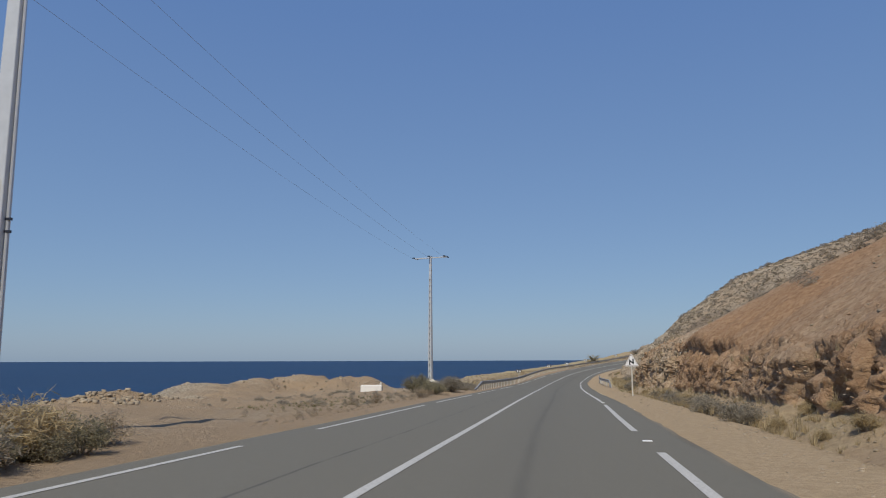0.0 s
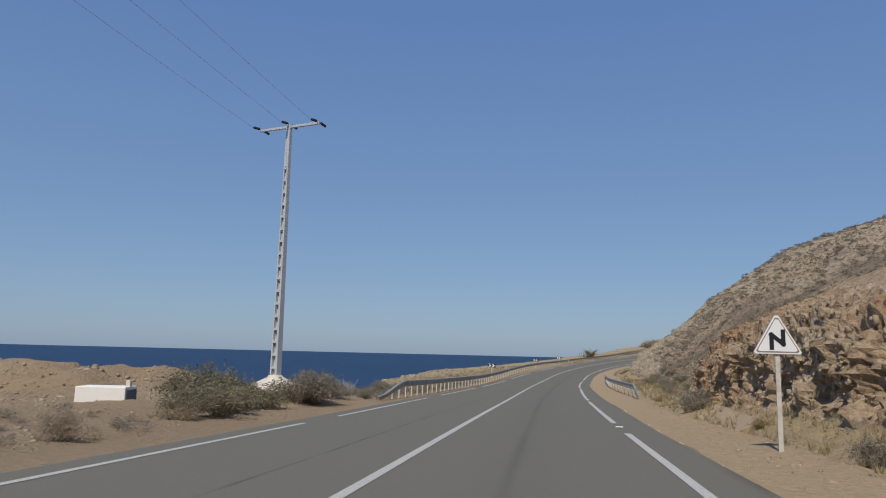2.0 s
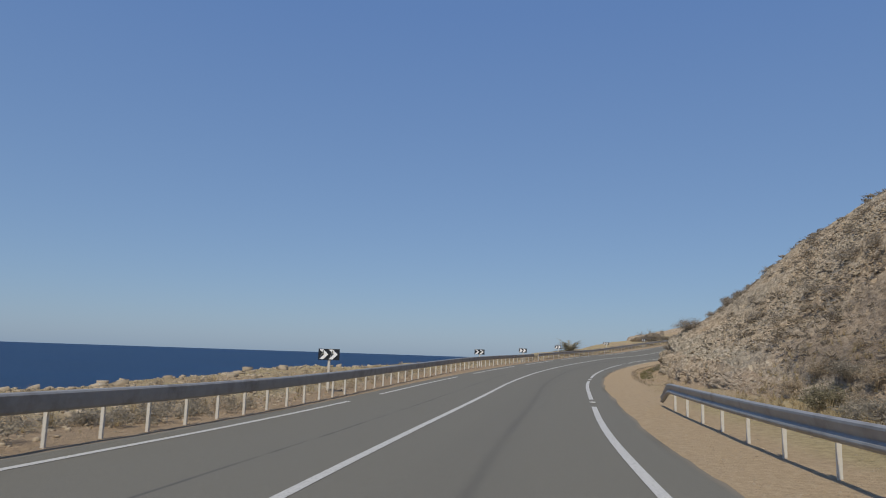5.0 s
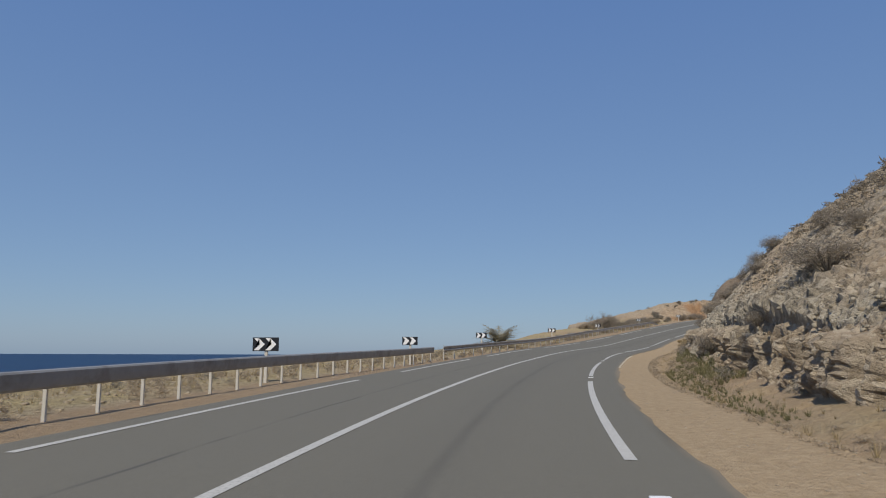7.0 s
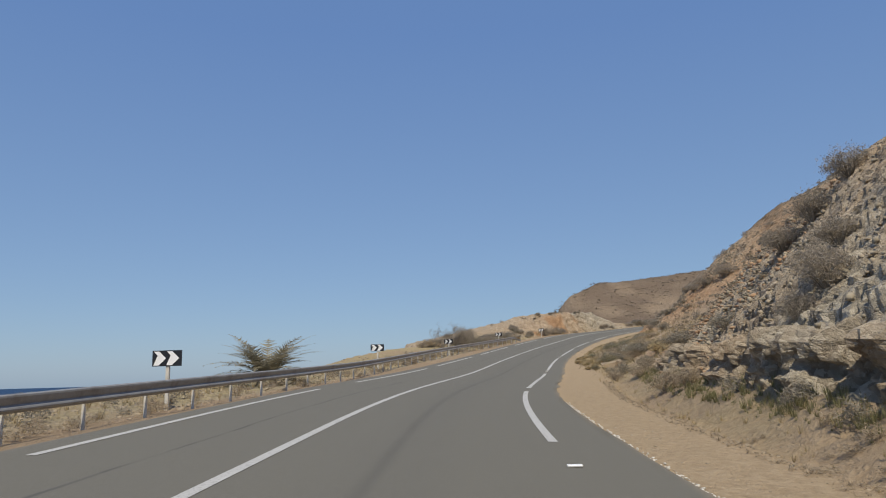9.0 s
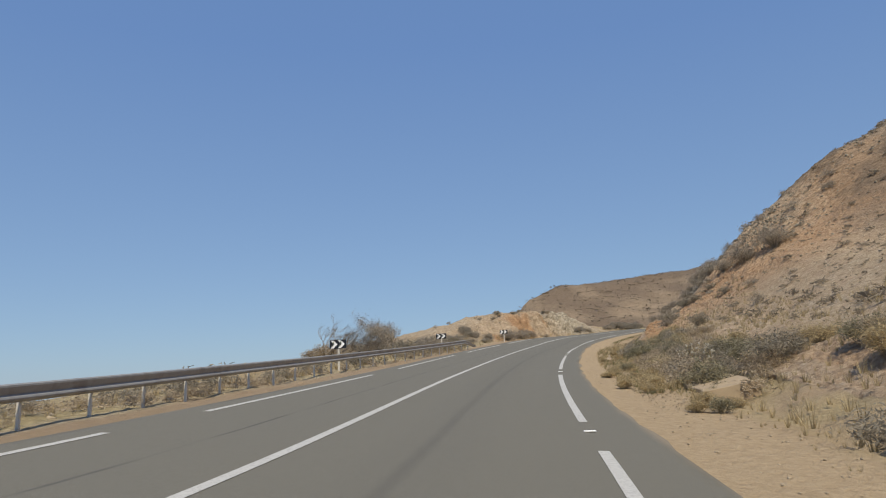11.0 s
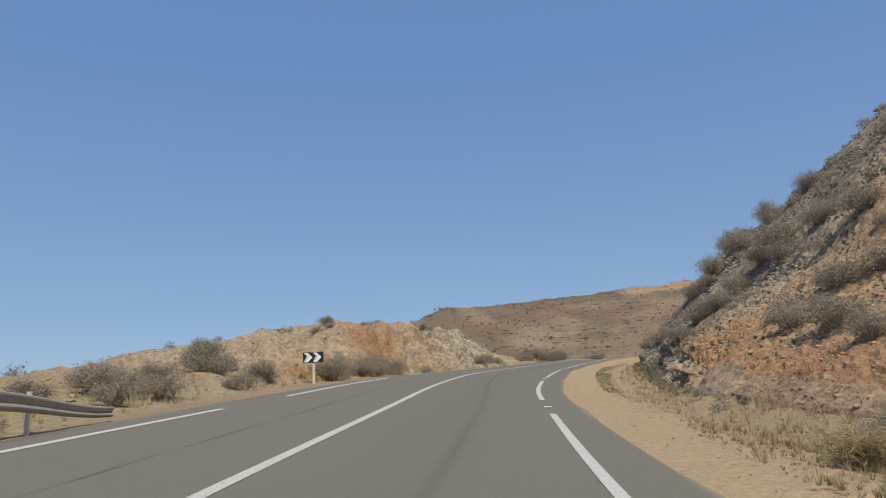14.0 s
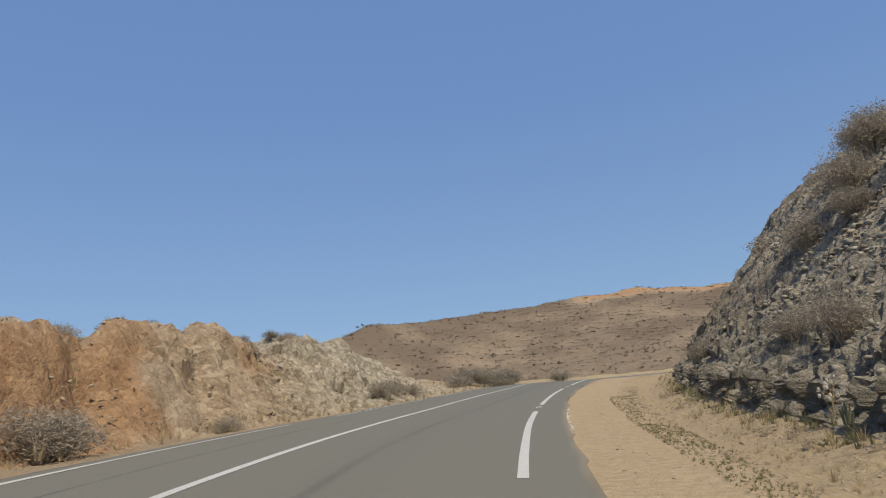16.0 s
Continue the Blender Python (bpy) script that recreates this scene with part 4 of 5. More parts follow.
def power_pole(s, d, height, turn, label, plate=False):
    p = on_ground(s, d, 0.0)
    thing = empty("power_pole", Matrix.Translation(p) @ Matrix.Rotation(radians(bearing(s) + turn), 4, "Z"), label, "power pole", "power poles")
    w0, w1 = (0.22, 0.13) if plate else (0.165, 0.085)

    def wide(z):
        return w0 + (w1 - w0) * (z + 0.3) / (height + 0.3)

    def taper(bm, x0, x1, y0, y1, z0, z1):
        """A tapered bar, its sides given in half-widths of the shaft."""
        a, b = ([bm.verts.new((x * wide(z), y * wide(z), z)) for x, y in ((x0, y0), (x1, y0), (x1, y1), (x0, y1))] for z in (z0, z1))
        for k in range(4):
            bm.faces.new((a[k], a[(k + 1) % 4], b[(k + 1) % 4], b[k]))
        bm.faces.new(b)
        bm.faces.new(a[::-1])

    bm = bmesh.new()
    if plate:
        taper(bm, -1, 1, -0.8, 0.8, -0.3, height)
        bmesh.ops.bevel(bm, geom=bm.edges[:], offset=0.012, segments=1, affect="EDGES")
        part("shaft", bm, POLE_STEEL, thing, "tapered pale grey shaft")
    else:
        top = height - 1.75
        taper(bm, -1, 1, -0.05, 0.9, -0.3, top)
        taper(bm, -1, 1, -0.9, 0.9, top, height)
        shaft = part("shaft", bm, POLE_STEEL, thing, "tapered pale concrete shaft with a recessed face")
        for x0, x1 in ((-1.0, -0.62), (0.42, 1.0)):
            bm = bmesh.new()
            taper(bm, x0, x1, -0.9, -0.05, -0.3, top)
            part("flange", bm, POLE_STEEL, shaft)
        z = 0.25
        while z < top - 0.1:
            bm = bmesh.new()
            taper(bm, -0.62, 0.42, -0.88, -0.05, z, z + 0.09)
            part("rung", bm, POLE_STEEL, shaft)
            z += 0.485
    if not plate:
        bm = bmesh.new()
        tube(bm, [(0, 0, -0.3), (0, 0, 0.15), (0, 0, 0.42), (0, 0, 0.5)], [1.15, 0.85, 0.32, 0.24], 14)
        part("footing", bm, CONCRETE, thing, "cone of pale concrete")
    bm = bmesh.new()
    for sx in (-1, 1):
        box(bm, min(0, sx * 1.45), max(0, sx * 1.45), -0.05, 0.05, height - 0.16, height - 0.07, 0.008)
    arm = part("crossarm", bm, POLE_STEEL, thing, "steel crossarm")
    for x, z in ((-1.4, height - 0.05), (0.0, height + 0.02), (1.4, height - 0.05)):
        for sy in (-1, 1):
            bm = bmesh.new()
            tube(bm, [(x, sy * 0.06, z), (x, sy * 0.5, z - 0.06)], 0.014, 6)
            for k in range(5):
                y = sy * (0.16 + 0.07 * k)
                tube(bm, [(x, y - 0.015, z - 0.02 - 0.008 * k), (x, y + 0.015, z - 0.02 - 0.008 * k)], 0.055, 8)
            part("insulator", bm, CERAMIC, arm, "dark disc insulator")
    if plate:
        bm = bmesh.new()
        box(bm, -0.08, 0.08, -0.195, -0.175, 4.75, 5.05)
        part("warning_plate", bm, YELLOW, thing, "small yellow warning plate")
        for z in (3.1, 3.35):
            bm = bmesh.new()
            box(bm, 0.14, 0.3, -0.03, 0.03, z + 0.9, z + 0.95)
            part("clamp", bm, CERAMIC, thing)
        bm = bmesh.new()
        tube(bm, [(0.245, 0, 0.4), (0.225, 0, 3.0), (0.165, 0, height - 0.6)], 0.03, 6)
        part("conduit", bm, POLE_STEEL, thing, "thin grey conduit")
    return thing, p


pole_b, base_b = power_pole(56.8, -10.65, 10.35, -16, "pale concrete power pole with recessed cells on a concrete cone")
pole_a, base_a = power_pole(12.2, -10.95, 10.3, 4, "pale steel power pole with a yellow plate and conduit", True)


def wire(a, b, sag):
    bm = bmesh.new()
    pts = [a.lerp(b, k / 24) - Vector((0, 0, sag * 4 * (k / 24) * (1 - k / 24))) for k in range(25)]
    tube(bm, pts, 0.0045, 5)
    ob = part("overhead_wire", bm, CABLE)
    return tagged(ob, "thin dark overhead wire between the power poles", "wire", "overhead wires")


for x, z in ((-1.4, -0.05), (0.0, 0.02), (1.4, -0.05)):
    wire(pole_a.matrix_basis @ Vector((x, 0.5, 10.3 + z - 0.08)), pole_b.matrix_basis @ Vector((x, -0.5, 10.35 + z - 0.08)), 0.35)


def block(s, d):
    thing = empty("concrete_block", Matrix.Translation(on_ground(s, d, 0.05)) @ Matrix.Rotation(radians(bearing(s) + 12), 4, "Z") @ Matrix.Scale(0.8, 4), "whitewashed low concrete chamber, shade on its end put in as grey", "block")
    bm = bmesh.new()
    box(bm, -0.95, 0.95, -0.6, 0.6, 0, 0.62, 0.03)
    part("body", bm, WHITEWASH, thing)
    # thin dark sheet added over the end wall in place of its shade
    bm = bmesh.new()
    box(bm, 0.96, 0.985, -0.5, 0.5, 0.08, 0.5)
    part("end_shade", bm, END_SHADE, thing, "dark sheet painting the shade on the end")
    bm = bmesh.new()
    box(bm, 0.75, 0.93, -0.1, 0.1, 0.6, 0.85, 0.02)
    part("stub", bm, CONCRETE, thing)
    return thing


block(51.5, -14.0)

# ---- plants and stones ----
def mesh_from(name, verts, faces, mat, smooth=False):
    me = bpy.data.meshes.new(name)
    me.from_pydata(verts, [], faces)
    if smooth:
        me.shade_smooth()
    me.materials.append(mat)
    return me


LEAF_GREY = make_leaf("grey_green_scrub_leaves", (0.21, 0.185, 0.142), (0.4, 0.352, 0.275))
LEAF_OLIVE = make_leaf("olive_scrub_leaves", (0.17, 0.155, 0.1), (0.35, 0.31, 0.205))
LEAF_STRAW = make_leaf("straw_dry_grass", (0.32, 0.25, 0.14), (0.6, 0.48, 0.29))
LEAF_BROWN = make_leaf("brown_dry_scrub", (0.28, 0.225, 0.155), (0.55, 0.45, 0.33))
LEAF_GREEN = make_leaf("verge_weeds", (0.14, 0.135, 0.06), (0.31, 0.28, 0.15))
PALM_LEAF = make_leaf("dry_palm_leaflets", (0.2, 0.178, 0.12), (0.42, 0.375, 0.265))
LEAF_DUN = make_leaf("dun_hillside_scrub", (0.19, 0.157, 0.115), (0.4, 0.335, 0.25))
LEAF_HEATH = make_leaf("grey_brown_heath_leaves", (0.24, 0.205, 0.16), (0.44, 0.378, 0.3))
TWIG = make_leaf("grey_twigs", (0.2, 0.17, 0.135), (0.4, 0.345, 0.28), 0.8, 0)
STONE = make_leaf("loose_stones", (0.25, 0.204, 0.146), (0.43, 0.357, 0.265), 0.95, 0)
rng = np.random.RandomState(7)


def shrub_meshes(seed, leaf, height=1.0, width=1.3, leaves=2800, stems=54, size=0.044, ragged=0.4, slim=1.0):
    """Stems that fan out from the foot, with leaves in clumps along them: an open, uneven dome."""
    r = np.random.RandomState(seed)
    sv, sf, lv, lf = [], [], [], []
    clumps = []
    for i in range(stems):
        a, out = r.uniform(0, math.tau), r.uniform(0.15, 1.0) ** 0.7
        top = np.array([math.cos(a) * out * width / 2, math.sin(a) * out * width / 2, height * (1.02 - 0.55 * out**2) * (1 - ragged * r.rand())])
        foot = np.array([top[0] * 0.16, top[1] * 0.16, -0.06])
        mid = foot * 0.45 + top * 0.55 + np.array([0, 0, 0.1 * height]) + r.normal(0, 0.04, 3)
        w = 0.006 + 0.006 * r.rand()
        side = np.array([-math.sin(a), math.cos(a), 0.2]) * w
        k = len(sv)
        sv += [tuple(foot - side), tuple(foot + side), tuple(mid - side * 0.7), tuple(mid + side * 0.7), tuple(top)]
        sf += [(k, k + 1, k + 3, k + 2), (k + 2, k + 3, k + 4)]
        for u in (0.45, 0.65, 0.82, 1.0):
            p = mid + (top - mid) * (u - 0.4) / 0.6 if u > 0.5 else foot + (mid - foot) * 0.85
            clumps.append((p, 0.09 + 0.1 * r.rand()))
    per = max(1, leaves // len(clumps))
    for p, rad in clumps:
        for _ in range(per):
            c = p + r.normal(0, rad * 0.62, 3)
            if c[2] < 0.02:
                c[2] = 0.02 + 0.1 * r.rand()
            u, v = r.normal(0, 1, 3), r.normal(0, 1, 3)
            u /= np.linalg.norm(u)
            v -= u * (u @ v)
            v /= np.linalg.norm(v)
            L, Wd = size * r.uniform(0.6, 1.5), size * r.uniform(0.16, 0.34) * slim
            k = len(lv)
            lv += [tuple(c - u * L), tuple(c + v * Wd), tuple(c + u * L), tuple(c - v * Wd)]
            lf.append((k, k + 1, k + 2, k + 3))
    return mesh_from("stem", sv, sf, TWIG), mesh_from("foliage", lv, lf, leaf)


KINDS = {
    "grey": [shrub_meshes(11 + i, LEAF_GREY) for i in range(3)],
    "olive": [shrub_meshes(31 + i, LEAF_OLIVE, 1.0, 1.2) for i in range(3)],
    "brown": [shrub_meshes(51 + i, LEAF_BROWN, 0.95, 1.2, 2600, 70, 0.054, 0.5, 0.6) for i in range(3)],
    "dun": [shrub_meshes(61 + i, LEAF_HEATH, 0.9, 1.35, 4200, 90, 0.042, 0.35, 0.7) for i in range(3)],
    "straw": [shrub_meshes(71 + i, LEAF_STRAW, 1.0, 1.1, 2200, 90, 0.1, 0.45, 0.35) for i in range(2)],
}
LABELS = {
    "grey": "grey-green rounded scrub bush on stony ground", "olive": "olive-green leafy scrub bush on dry ground",
    "brown": "dry brown twiggy scrub bush on stony ground", "dun": "rounded grey-brown twiggy bush on dry rocky ground",
    "straw": "tall straw-coloured clump of dry grass"}
PLAIN = {"dun": "bush", "grey": "bush", "olive": "bush", "brown": "bush", "straw": "dry grass"}


def shrub(kind, s, d, height, spread=1.0):
    stems, leaves = KINDS[kind][rng.randint(len(KINDS[kind]))]
    w = height * spread * rng.uniform(0.9, 1.15)
    m = Matrix.Translation(on_ground(s, d, 0.03)) @ Matrix.Rotation(rng.uniform(0, math.tau), 4, "Z") @ Matrix.Diagonal((w, w * rng.uniform(0.85, 1.15), height, 1))
    thing = empty("grass_clump" if kind == "straw" else "bush", m, LABELS[kind], PLAIN[kind], "wayside scrub")
    for name, me in (("stem", stems), ("foliage", leaves)):
        ob = new(name, me)
        ob.parent = thing
    return thing


LOW_ROWS = []


def scatter(kind, count, s0, s1, d0, d1, h0, h1, spread=1.0, joined=False):
    if joined:
        LOW_ROWS.append((count, s0, s1, d0, d1, h0, h1))
        return
    for _ in range(count):
        shrub(kind if isinstance(kind, str) else kind[rng.randint(len(kind))], rng.uniform(s0, s1), rng.uniform(d0, d1), rng.uniform(h0, h1), spread)


# sea side, before the guard rail
scatter(("brown", "brown", "straw"), 18, 4, 12.2, -9.9, -8.2, 0.7, 1.1, 1.2)
scatter(("brown", "grey"), 10, 7.5, 12.8, -9.6, -8.0, 0.7, 0.95, 1.3)
scatter("olive", 7, 5, 12.4, -8.4, -7.7, 0.5, 0.75, 1.3)
for s, d, h in ((30.5, -9.0, 0.45), (33.5, -8.8, 0.5), (42, -8.4, 0.7), (38, -10, 0.35), (47, -8.8, 0.5)):
    shrub("brown", s, d, h)
for s, d, h in ((47.4, -9.1, 0.85), (48.4, -8.7, 0.9), (49.6, -8.9, 0.75), (50.6, -9.4, 0.8), (51.9, -9.5, 0.75), (53.0, -9.3, 0.75), (53.9, -10.4, 0.8), (50.2, -10.4, 1.35), (51.7, -10.3, 1.25)):
    shrub("olive", s, d, h, 1.45)
for s, d, h in ((55.2, -9.1, 1.15), (56.0, -8.75, 1.2), (56.7, -9.0, 1.15), (58.6, -9.4, 0.7), (60.5, -9.3, 0.7)):
    shrub("grey", s, d, h, 1.4)
scatter("grey", 9, 62, 76, -9.6, -8.4, 0.3, 0.75)
scatter(("grey", "brown"), 16, 76, 98, -9.6, -8.5, 0.25, 0.5, joined=True)
scatter(("brown", "straw"), 22, 100, 158, -11, -8.6, 0.18, 0.38, joined=True)
scatter(("brown", "straw"), 18, 158, 195, -11.5, -8.7, 0.3, 0.6, joined=True)
# behind the second rail
scatter(("brown", "grey", "straw"), 26, 186, 222, -11, -8.9, 0.35, 0.65, 1.2, joined=True)
scatter(("olive", "grey", "brown"), 34, 192, 233, -9.6, -8.3, 0.45, 0.85, 1.25, joined=True)
scatter(("dun", "brown"), 8, 218, 234, -17, -12, 0.7, 1.0, 1.5)
scatter(("dun", "grey"), 15, 219.5, 233, -13.5, -10.2, 0.9, 1.35, 1.3)
scatter(("grey", "dun"), 14, 236, 247, -11.5, -8.6, 0.5, 0.8, 1.4)
scatter(("grey", "dun"), 8, 226, 252, -12.5, -9.8, 0.6, 0.95, 1.3)
scatter("brown", 14, 232, 262, -26, -13, 0.5, 0.9, 1.3, joined=True)
# at the foot and along the top of the red cut on the sea side
for s, d, h in ((252, -8.8, 1.15), (253.5, -9.1, 1.0), (256.5, -8.9, 1.15), (258, -8.8, 1.0), (259, -9.2, 1.2), (261.3, -9.1, 1.25), (262.1, -9.3, 1.15), (268.6, -9.1, 0.7), (283, -9.6, 1.0), (285, -9.8, 1.1), (288, -9.9, 0.9), (297, -10.2, 1.2)):
    shrub("dun", s, d, h, 1.25)
for i in range(20):
    shrub(("grey", "brown")[i % 2], 260 + 1.2 * i + rng.uniform(-0.6, 0.6), -12.0 - rng.uniform(0, 2), rng.uniform(0.4, 0.65), 1.5)
scatter("grey", 8, 300, 325, -14, -8.5, 1.0, 1.8, 1.2)
# hill side, foot of the first rock face
for s, d, h in ((20.8, 4.6, 0.7), (21.6, 4.9, 0.75), (25.4, 4.7, 0.7), (26.4, 4.9, 0.7), (29.4, 5.1, 0.7), (33, 4.9, 0.55), (37, 5.0, 0.65), (38, 5.3, 0.65), (44, 5.2, 0.55), (59.2, 5.0, 0.7), (60.0, 5.5, 0.8), (61.5, 5.2, 0.6)):
    shrub("grey", s, d, h, 1.35)
scatter("straw", 14, 14, 52, 4.9, 6.3, 0.25, 0.5, 1.2)
scatter(("grey", "brown", "olive"), 34, 66, 108, 6.6, 9.8, 0.5, 0.95, 1.3)
scatter("straw", 24, 56, 104, 4.6, 8.5, 0.2, 0.42, 1.3)
scatter(("brown", "grey"), 9, 118, 178, 4.9, 5.7, 0.3, 0.55, 1.3, joined=True)
scatter(("brown", "grey"), 12, 168, 186, 4.6, 7.0, 0.5, 0.9, 1.2)
scatter(("brown", "olive", "straw"), 40, 190, 226, 5.4, 9.5, 0.4, 0.8, 1.5)
scatter(("olive", "brown", "grey"), 46, 195, 229, 5.2, 8.2, 0.6, 1.0, 1.3)
scatter("straw", 30, 194, 222, 3.3, 5.2, 0.18, 0.36, 1.5)
scatter(("straw", "olive"), 22, 186, 226, 3.9, 5.6, 0.2, 0.45, 1.3)
scatter("straw", 44, 218, 235, 3.9, 8.2, 0.3, 0.6, 1.5)
scatter(("olive", "grey"), 10, 218, 234, 3.8, 6.0, 0.3, 0.55, 1.5)
scatter("grey", 6, 230, 252, 8, 14, 0.6, 1.0, 1.3)
scatter(("brown", "grey"), 16, 240, 285, 4.5, 5.0, 0.25, 0.5, 1.2, joined=True)
# rounded bushes rooted in the rock slopes: place, height and spread
SLOPE_BUSHES = [
    (138.8, 6.2, 0.6, 1.0), (137.2, 7.7, 0.95, 1.4), (161.9, 10.6, 0.85, 1.2), (159.4, 9.3, 0.75, 1.2), (154, 11.9, 0.8, 1.1), (144.8, 10.9, 0.9, 1.0),
    (147.8, 5.8, 0.8, 1.0), (163.2, 6.5, 0.75, 0.8), (163.1, 7.1, 0.9, 1.0), (164.5, 8.1, 0.8, 1.1), (163.9, 7.4, 0.75, 1.0), (168.1, 10.4, 0.9, 1.0),
    (168.9, 9.6, 0.95, 0.9), (169.8, 9.0, 0.9, 1.0)]
UPPER_BUSHES = [
    (272, 9.7, 1.4, 0.85), (273.7, 11.3, 1.4, 0.9), (272.8, 13.6, 1.0, 0.9), (273.3, 16.4, 1.25, 1.0), (259.2, 11.8, 1.5, 1.25), (260.8, 11.1, 1.0, 1.1),
    (257.6, 11.2, 1.1, 0.95), (257.9, 8.4, 0.9, 1.1), (258.2, 7.4, 1.0, 1.1), (244.3, 7.7, 0.85, 1.1), (246, 9.6, 0.8, 0.95), (249.2, 12.2, 1.1, 1.1),
    (254.7, 12.4, 0.9, 1.3), (239.4, 7.8, 0.7, 1.0), (260, 9.6, 0.9, 1.15), (272.5, 8.3, 1.2, 0.9), (274.2, 11.5, 1.6, 0.85), (269.5, 11.4, 1.5, 1.0)]
SLOPE_BUSHES += UPPER_BUSHES
SLOPE_BUSHES += [(275, 13.9, 1.6, 0.75), (264.5, 6.3, 1.1, 0.9), (270.6, 9.2, 0.9, 1.1), (256.8, 6.3, 0.8, 1.1), (258.2, 7.8, 1.0, 1.05), (252.9, 4.9, 0.45, 1.0), (275.2, 5.1, 1.1, 0.8), (266.5, 6.0, 0.9, 1.0), (252.5, 5.0, 0.4, 1.1), (240.4, 17, 1.8, 1.1), (242, 14.6, 1.6, 1.0), (244.8, 13.2, 1.2, 1.0)]
for s, d, h, spread in SLOPE_BUSHES:
    shrub("dun", s, d, h * 1.1, spread * 1.1)


def palm(s, d):
    thing = empty("palm", Matrix.Translation(on_ground(s, d, 0.35)) @ Matrix.Diagonal((1.85, 1.85, 1.55, 1)), "low dry stemless palm with arching fronds behind the rail", "palm")
    r = np.random.RandomState(5)
    bm = bmesh.new()
    tube(bm, [(0, 0, -0.2), (0.02, 0, 0.25), (0, 0.02, 0.55)], [0.3, 0.27, 0.16], 9)
    part("stump", bm, TWIG, thing, "short fibrous stump")
    for i in range(70):
        a, rise = i * 2.4 + r.uniform(-0.3, 0.3), r.uniform(0.1, 1.0)
        L = r.uniform(1.5, 2.2)
        v, f = [], []
        prev = None
        for k in range(9):
            u = k / 8
            out = L * (u * (1.15 - rise * 0.75) + 0.12 * u * u)
            z = 0.4 + L * (rise * 1.05 * u - (0.75 - 0.35 * rise) * u * u)
            p = np.array([math.cos(a) * out, math.sin(a) * out, z])
            if prev is not None:
                t = (p - prev) / np.linalg.norm(p - prev)
                side = np.array([-math.sin(a), math.cos(a), 0])
                n = len(v)
                w = 0.018 * (1 - 0.8 * u)
                v += [tuple(prev - side * w), tuple(prev + side * w), tuple(p + side * w * 0.8), tuple(p - side * w * 0.8)]
                f.append((n, n + 1, n + 2, n + 3))
                for q in (0.2, 0.6, 1.0):
                    c = prev + (p - prev) * q
                    for sg in (-1, 1):
                        ll = 0.42 * math.sin(math.pi * min(0.97, 0.15 + 0.8 * u)) * r.uniform(0.7, 1.1)
                        tip = c + (side * sg * 0.75 + t * 0.6 + np.array([0, 0, -0.12 + 0.3 * r.rand() - 0.1])) * ll
                        n = len(v)
                        v += [tuple(c - t * 0.024), tuple(c + t * 0.024), tuple(tip)]
                        f.append((n, n + 1, n + 2))
            prev = p
        ob = new("frond", mesh_from("frond", v, f, PALM_LEAF))
        ob.parent = thing
    return thing


palm(175.3, -10.6)


def windswept_tree(s, d):
    thing = empty("tree", Matrix.Translation(on_ground(s, d, 0.05)) @ Matrix.Rotation(radians(bearing(s)), 4, "Z") @ Matrix.Diagonal((1.05, 1.05, 1.2, 1)), "wind-bent small tree, bare twigs on one side, leafy other side", "tree")
    r = np.random.RandomState(3)
    bm = bmesh.new()
    tips = []

    def limb(p, aim, L, w, depth):
        q = p
        pts = [p]
        for k in range(4):
            aim = (aim + Vector(r.normal(0, 0.16, 3)) + Vector((0.13, 0, 0.02))).normalized()
            q = q + aim * L / 4
            pts.append(q)
        tube(bm, pts, [w * (1 - 0.14 * k) for k in range(5)], 5 if depth < 2 else 3, cap=False)
        tips.append((q, depth))
        if depth < 4:
            for _ in range(4 if depth < 3 else 3):
                b = pts[r.randint(2, 5)]
                limb(b, (aim + Vector(r.normal(0, 0.5, 3)) + Vector((0.05, 0, 0.15))).normalized(), L * r.uniform(0.6, 0.82), w * 0.55, depth + 1)

    for x, aim in ((-1.6, (-0.6, 0.1, 0.7)), (-1.3, (-0.4, -0.1, 0.85)), (-1.0, (-0.25, 0.2, 0.9)), (-0.8, (-0.1, -0.2, 0.95)), (-0.6, (0.05, 0.2, 0.95)), (-0.4, (0.2, -0.1, 0.92)), (-0.2, (0.35, 0.2, 0.9)), (0.0, (0.5, 0.05, 0.85)), (0.1, (0.55, -0.2, 0.8))):
        limb(Vector((x, r.uniform(-0.4, 0.4), -0.05)), Vector(aim).normalized(), 1.0, 0.04, 0)
    part("trunk", bm, TWIG, thing, "forked grey trunk and bare twigs")
    v, f = [], []
    for q, depth in tips:
        if depth >= 2 and q.z > 1.7 - 0.4 * q.x + 0.5 * r.rand() and q.x > -0.5 + 0.7 * r.rand():
            for _ in range(30):
                c = np.array(q) + r.normal(0, 0.13, 3)
                u, w = r.normal(0, 1, 3), r.normal(0, 1, 3)
                u, w = u / np.linalg.norm(u) * 0.045, w / np.linalg.norm(w) * 0.012
                n = len(v)
                v += [tuple(c - u), tuple(c + w), tuple(c + u), tuple(c - w)]
                f.append((n, n + 1, n + 2, n + 3))
    ob = new("crown", mesh_from("crown", v, f, LEAF_HEATH))
    ob.parent = thing
    tagged(ob, "sparse grey-green leaves")
    return thing


windswept_tree(214.6, -10.0)


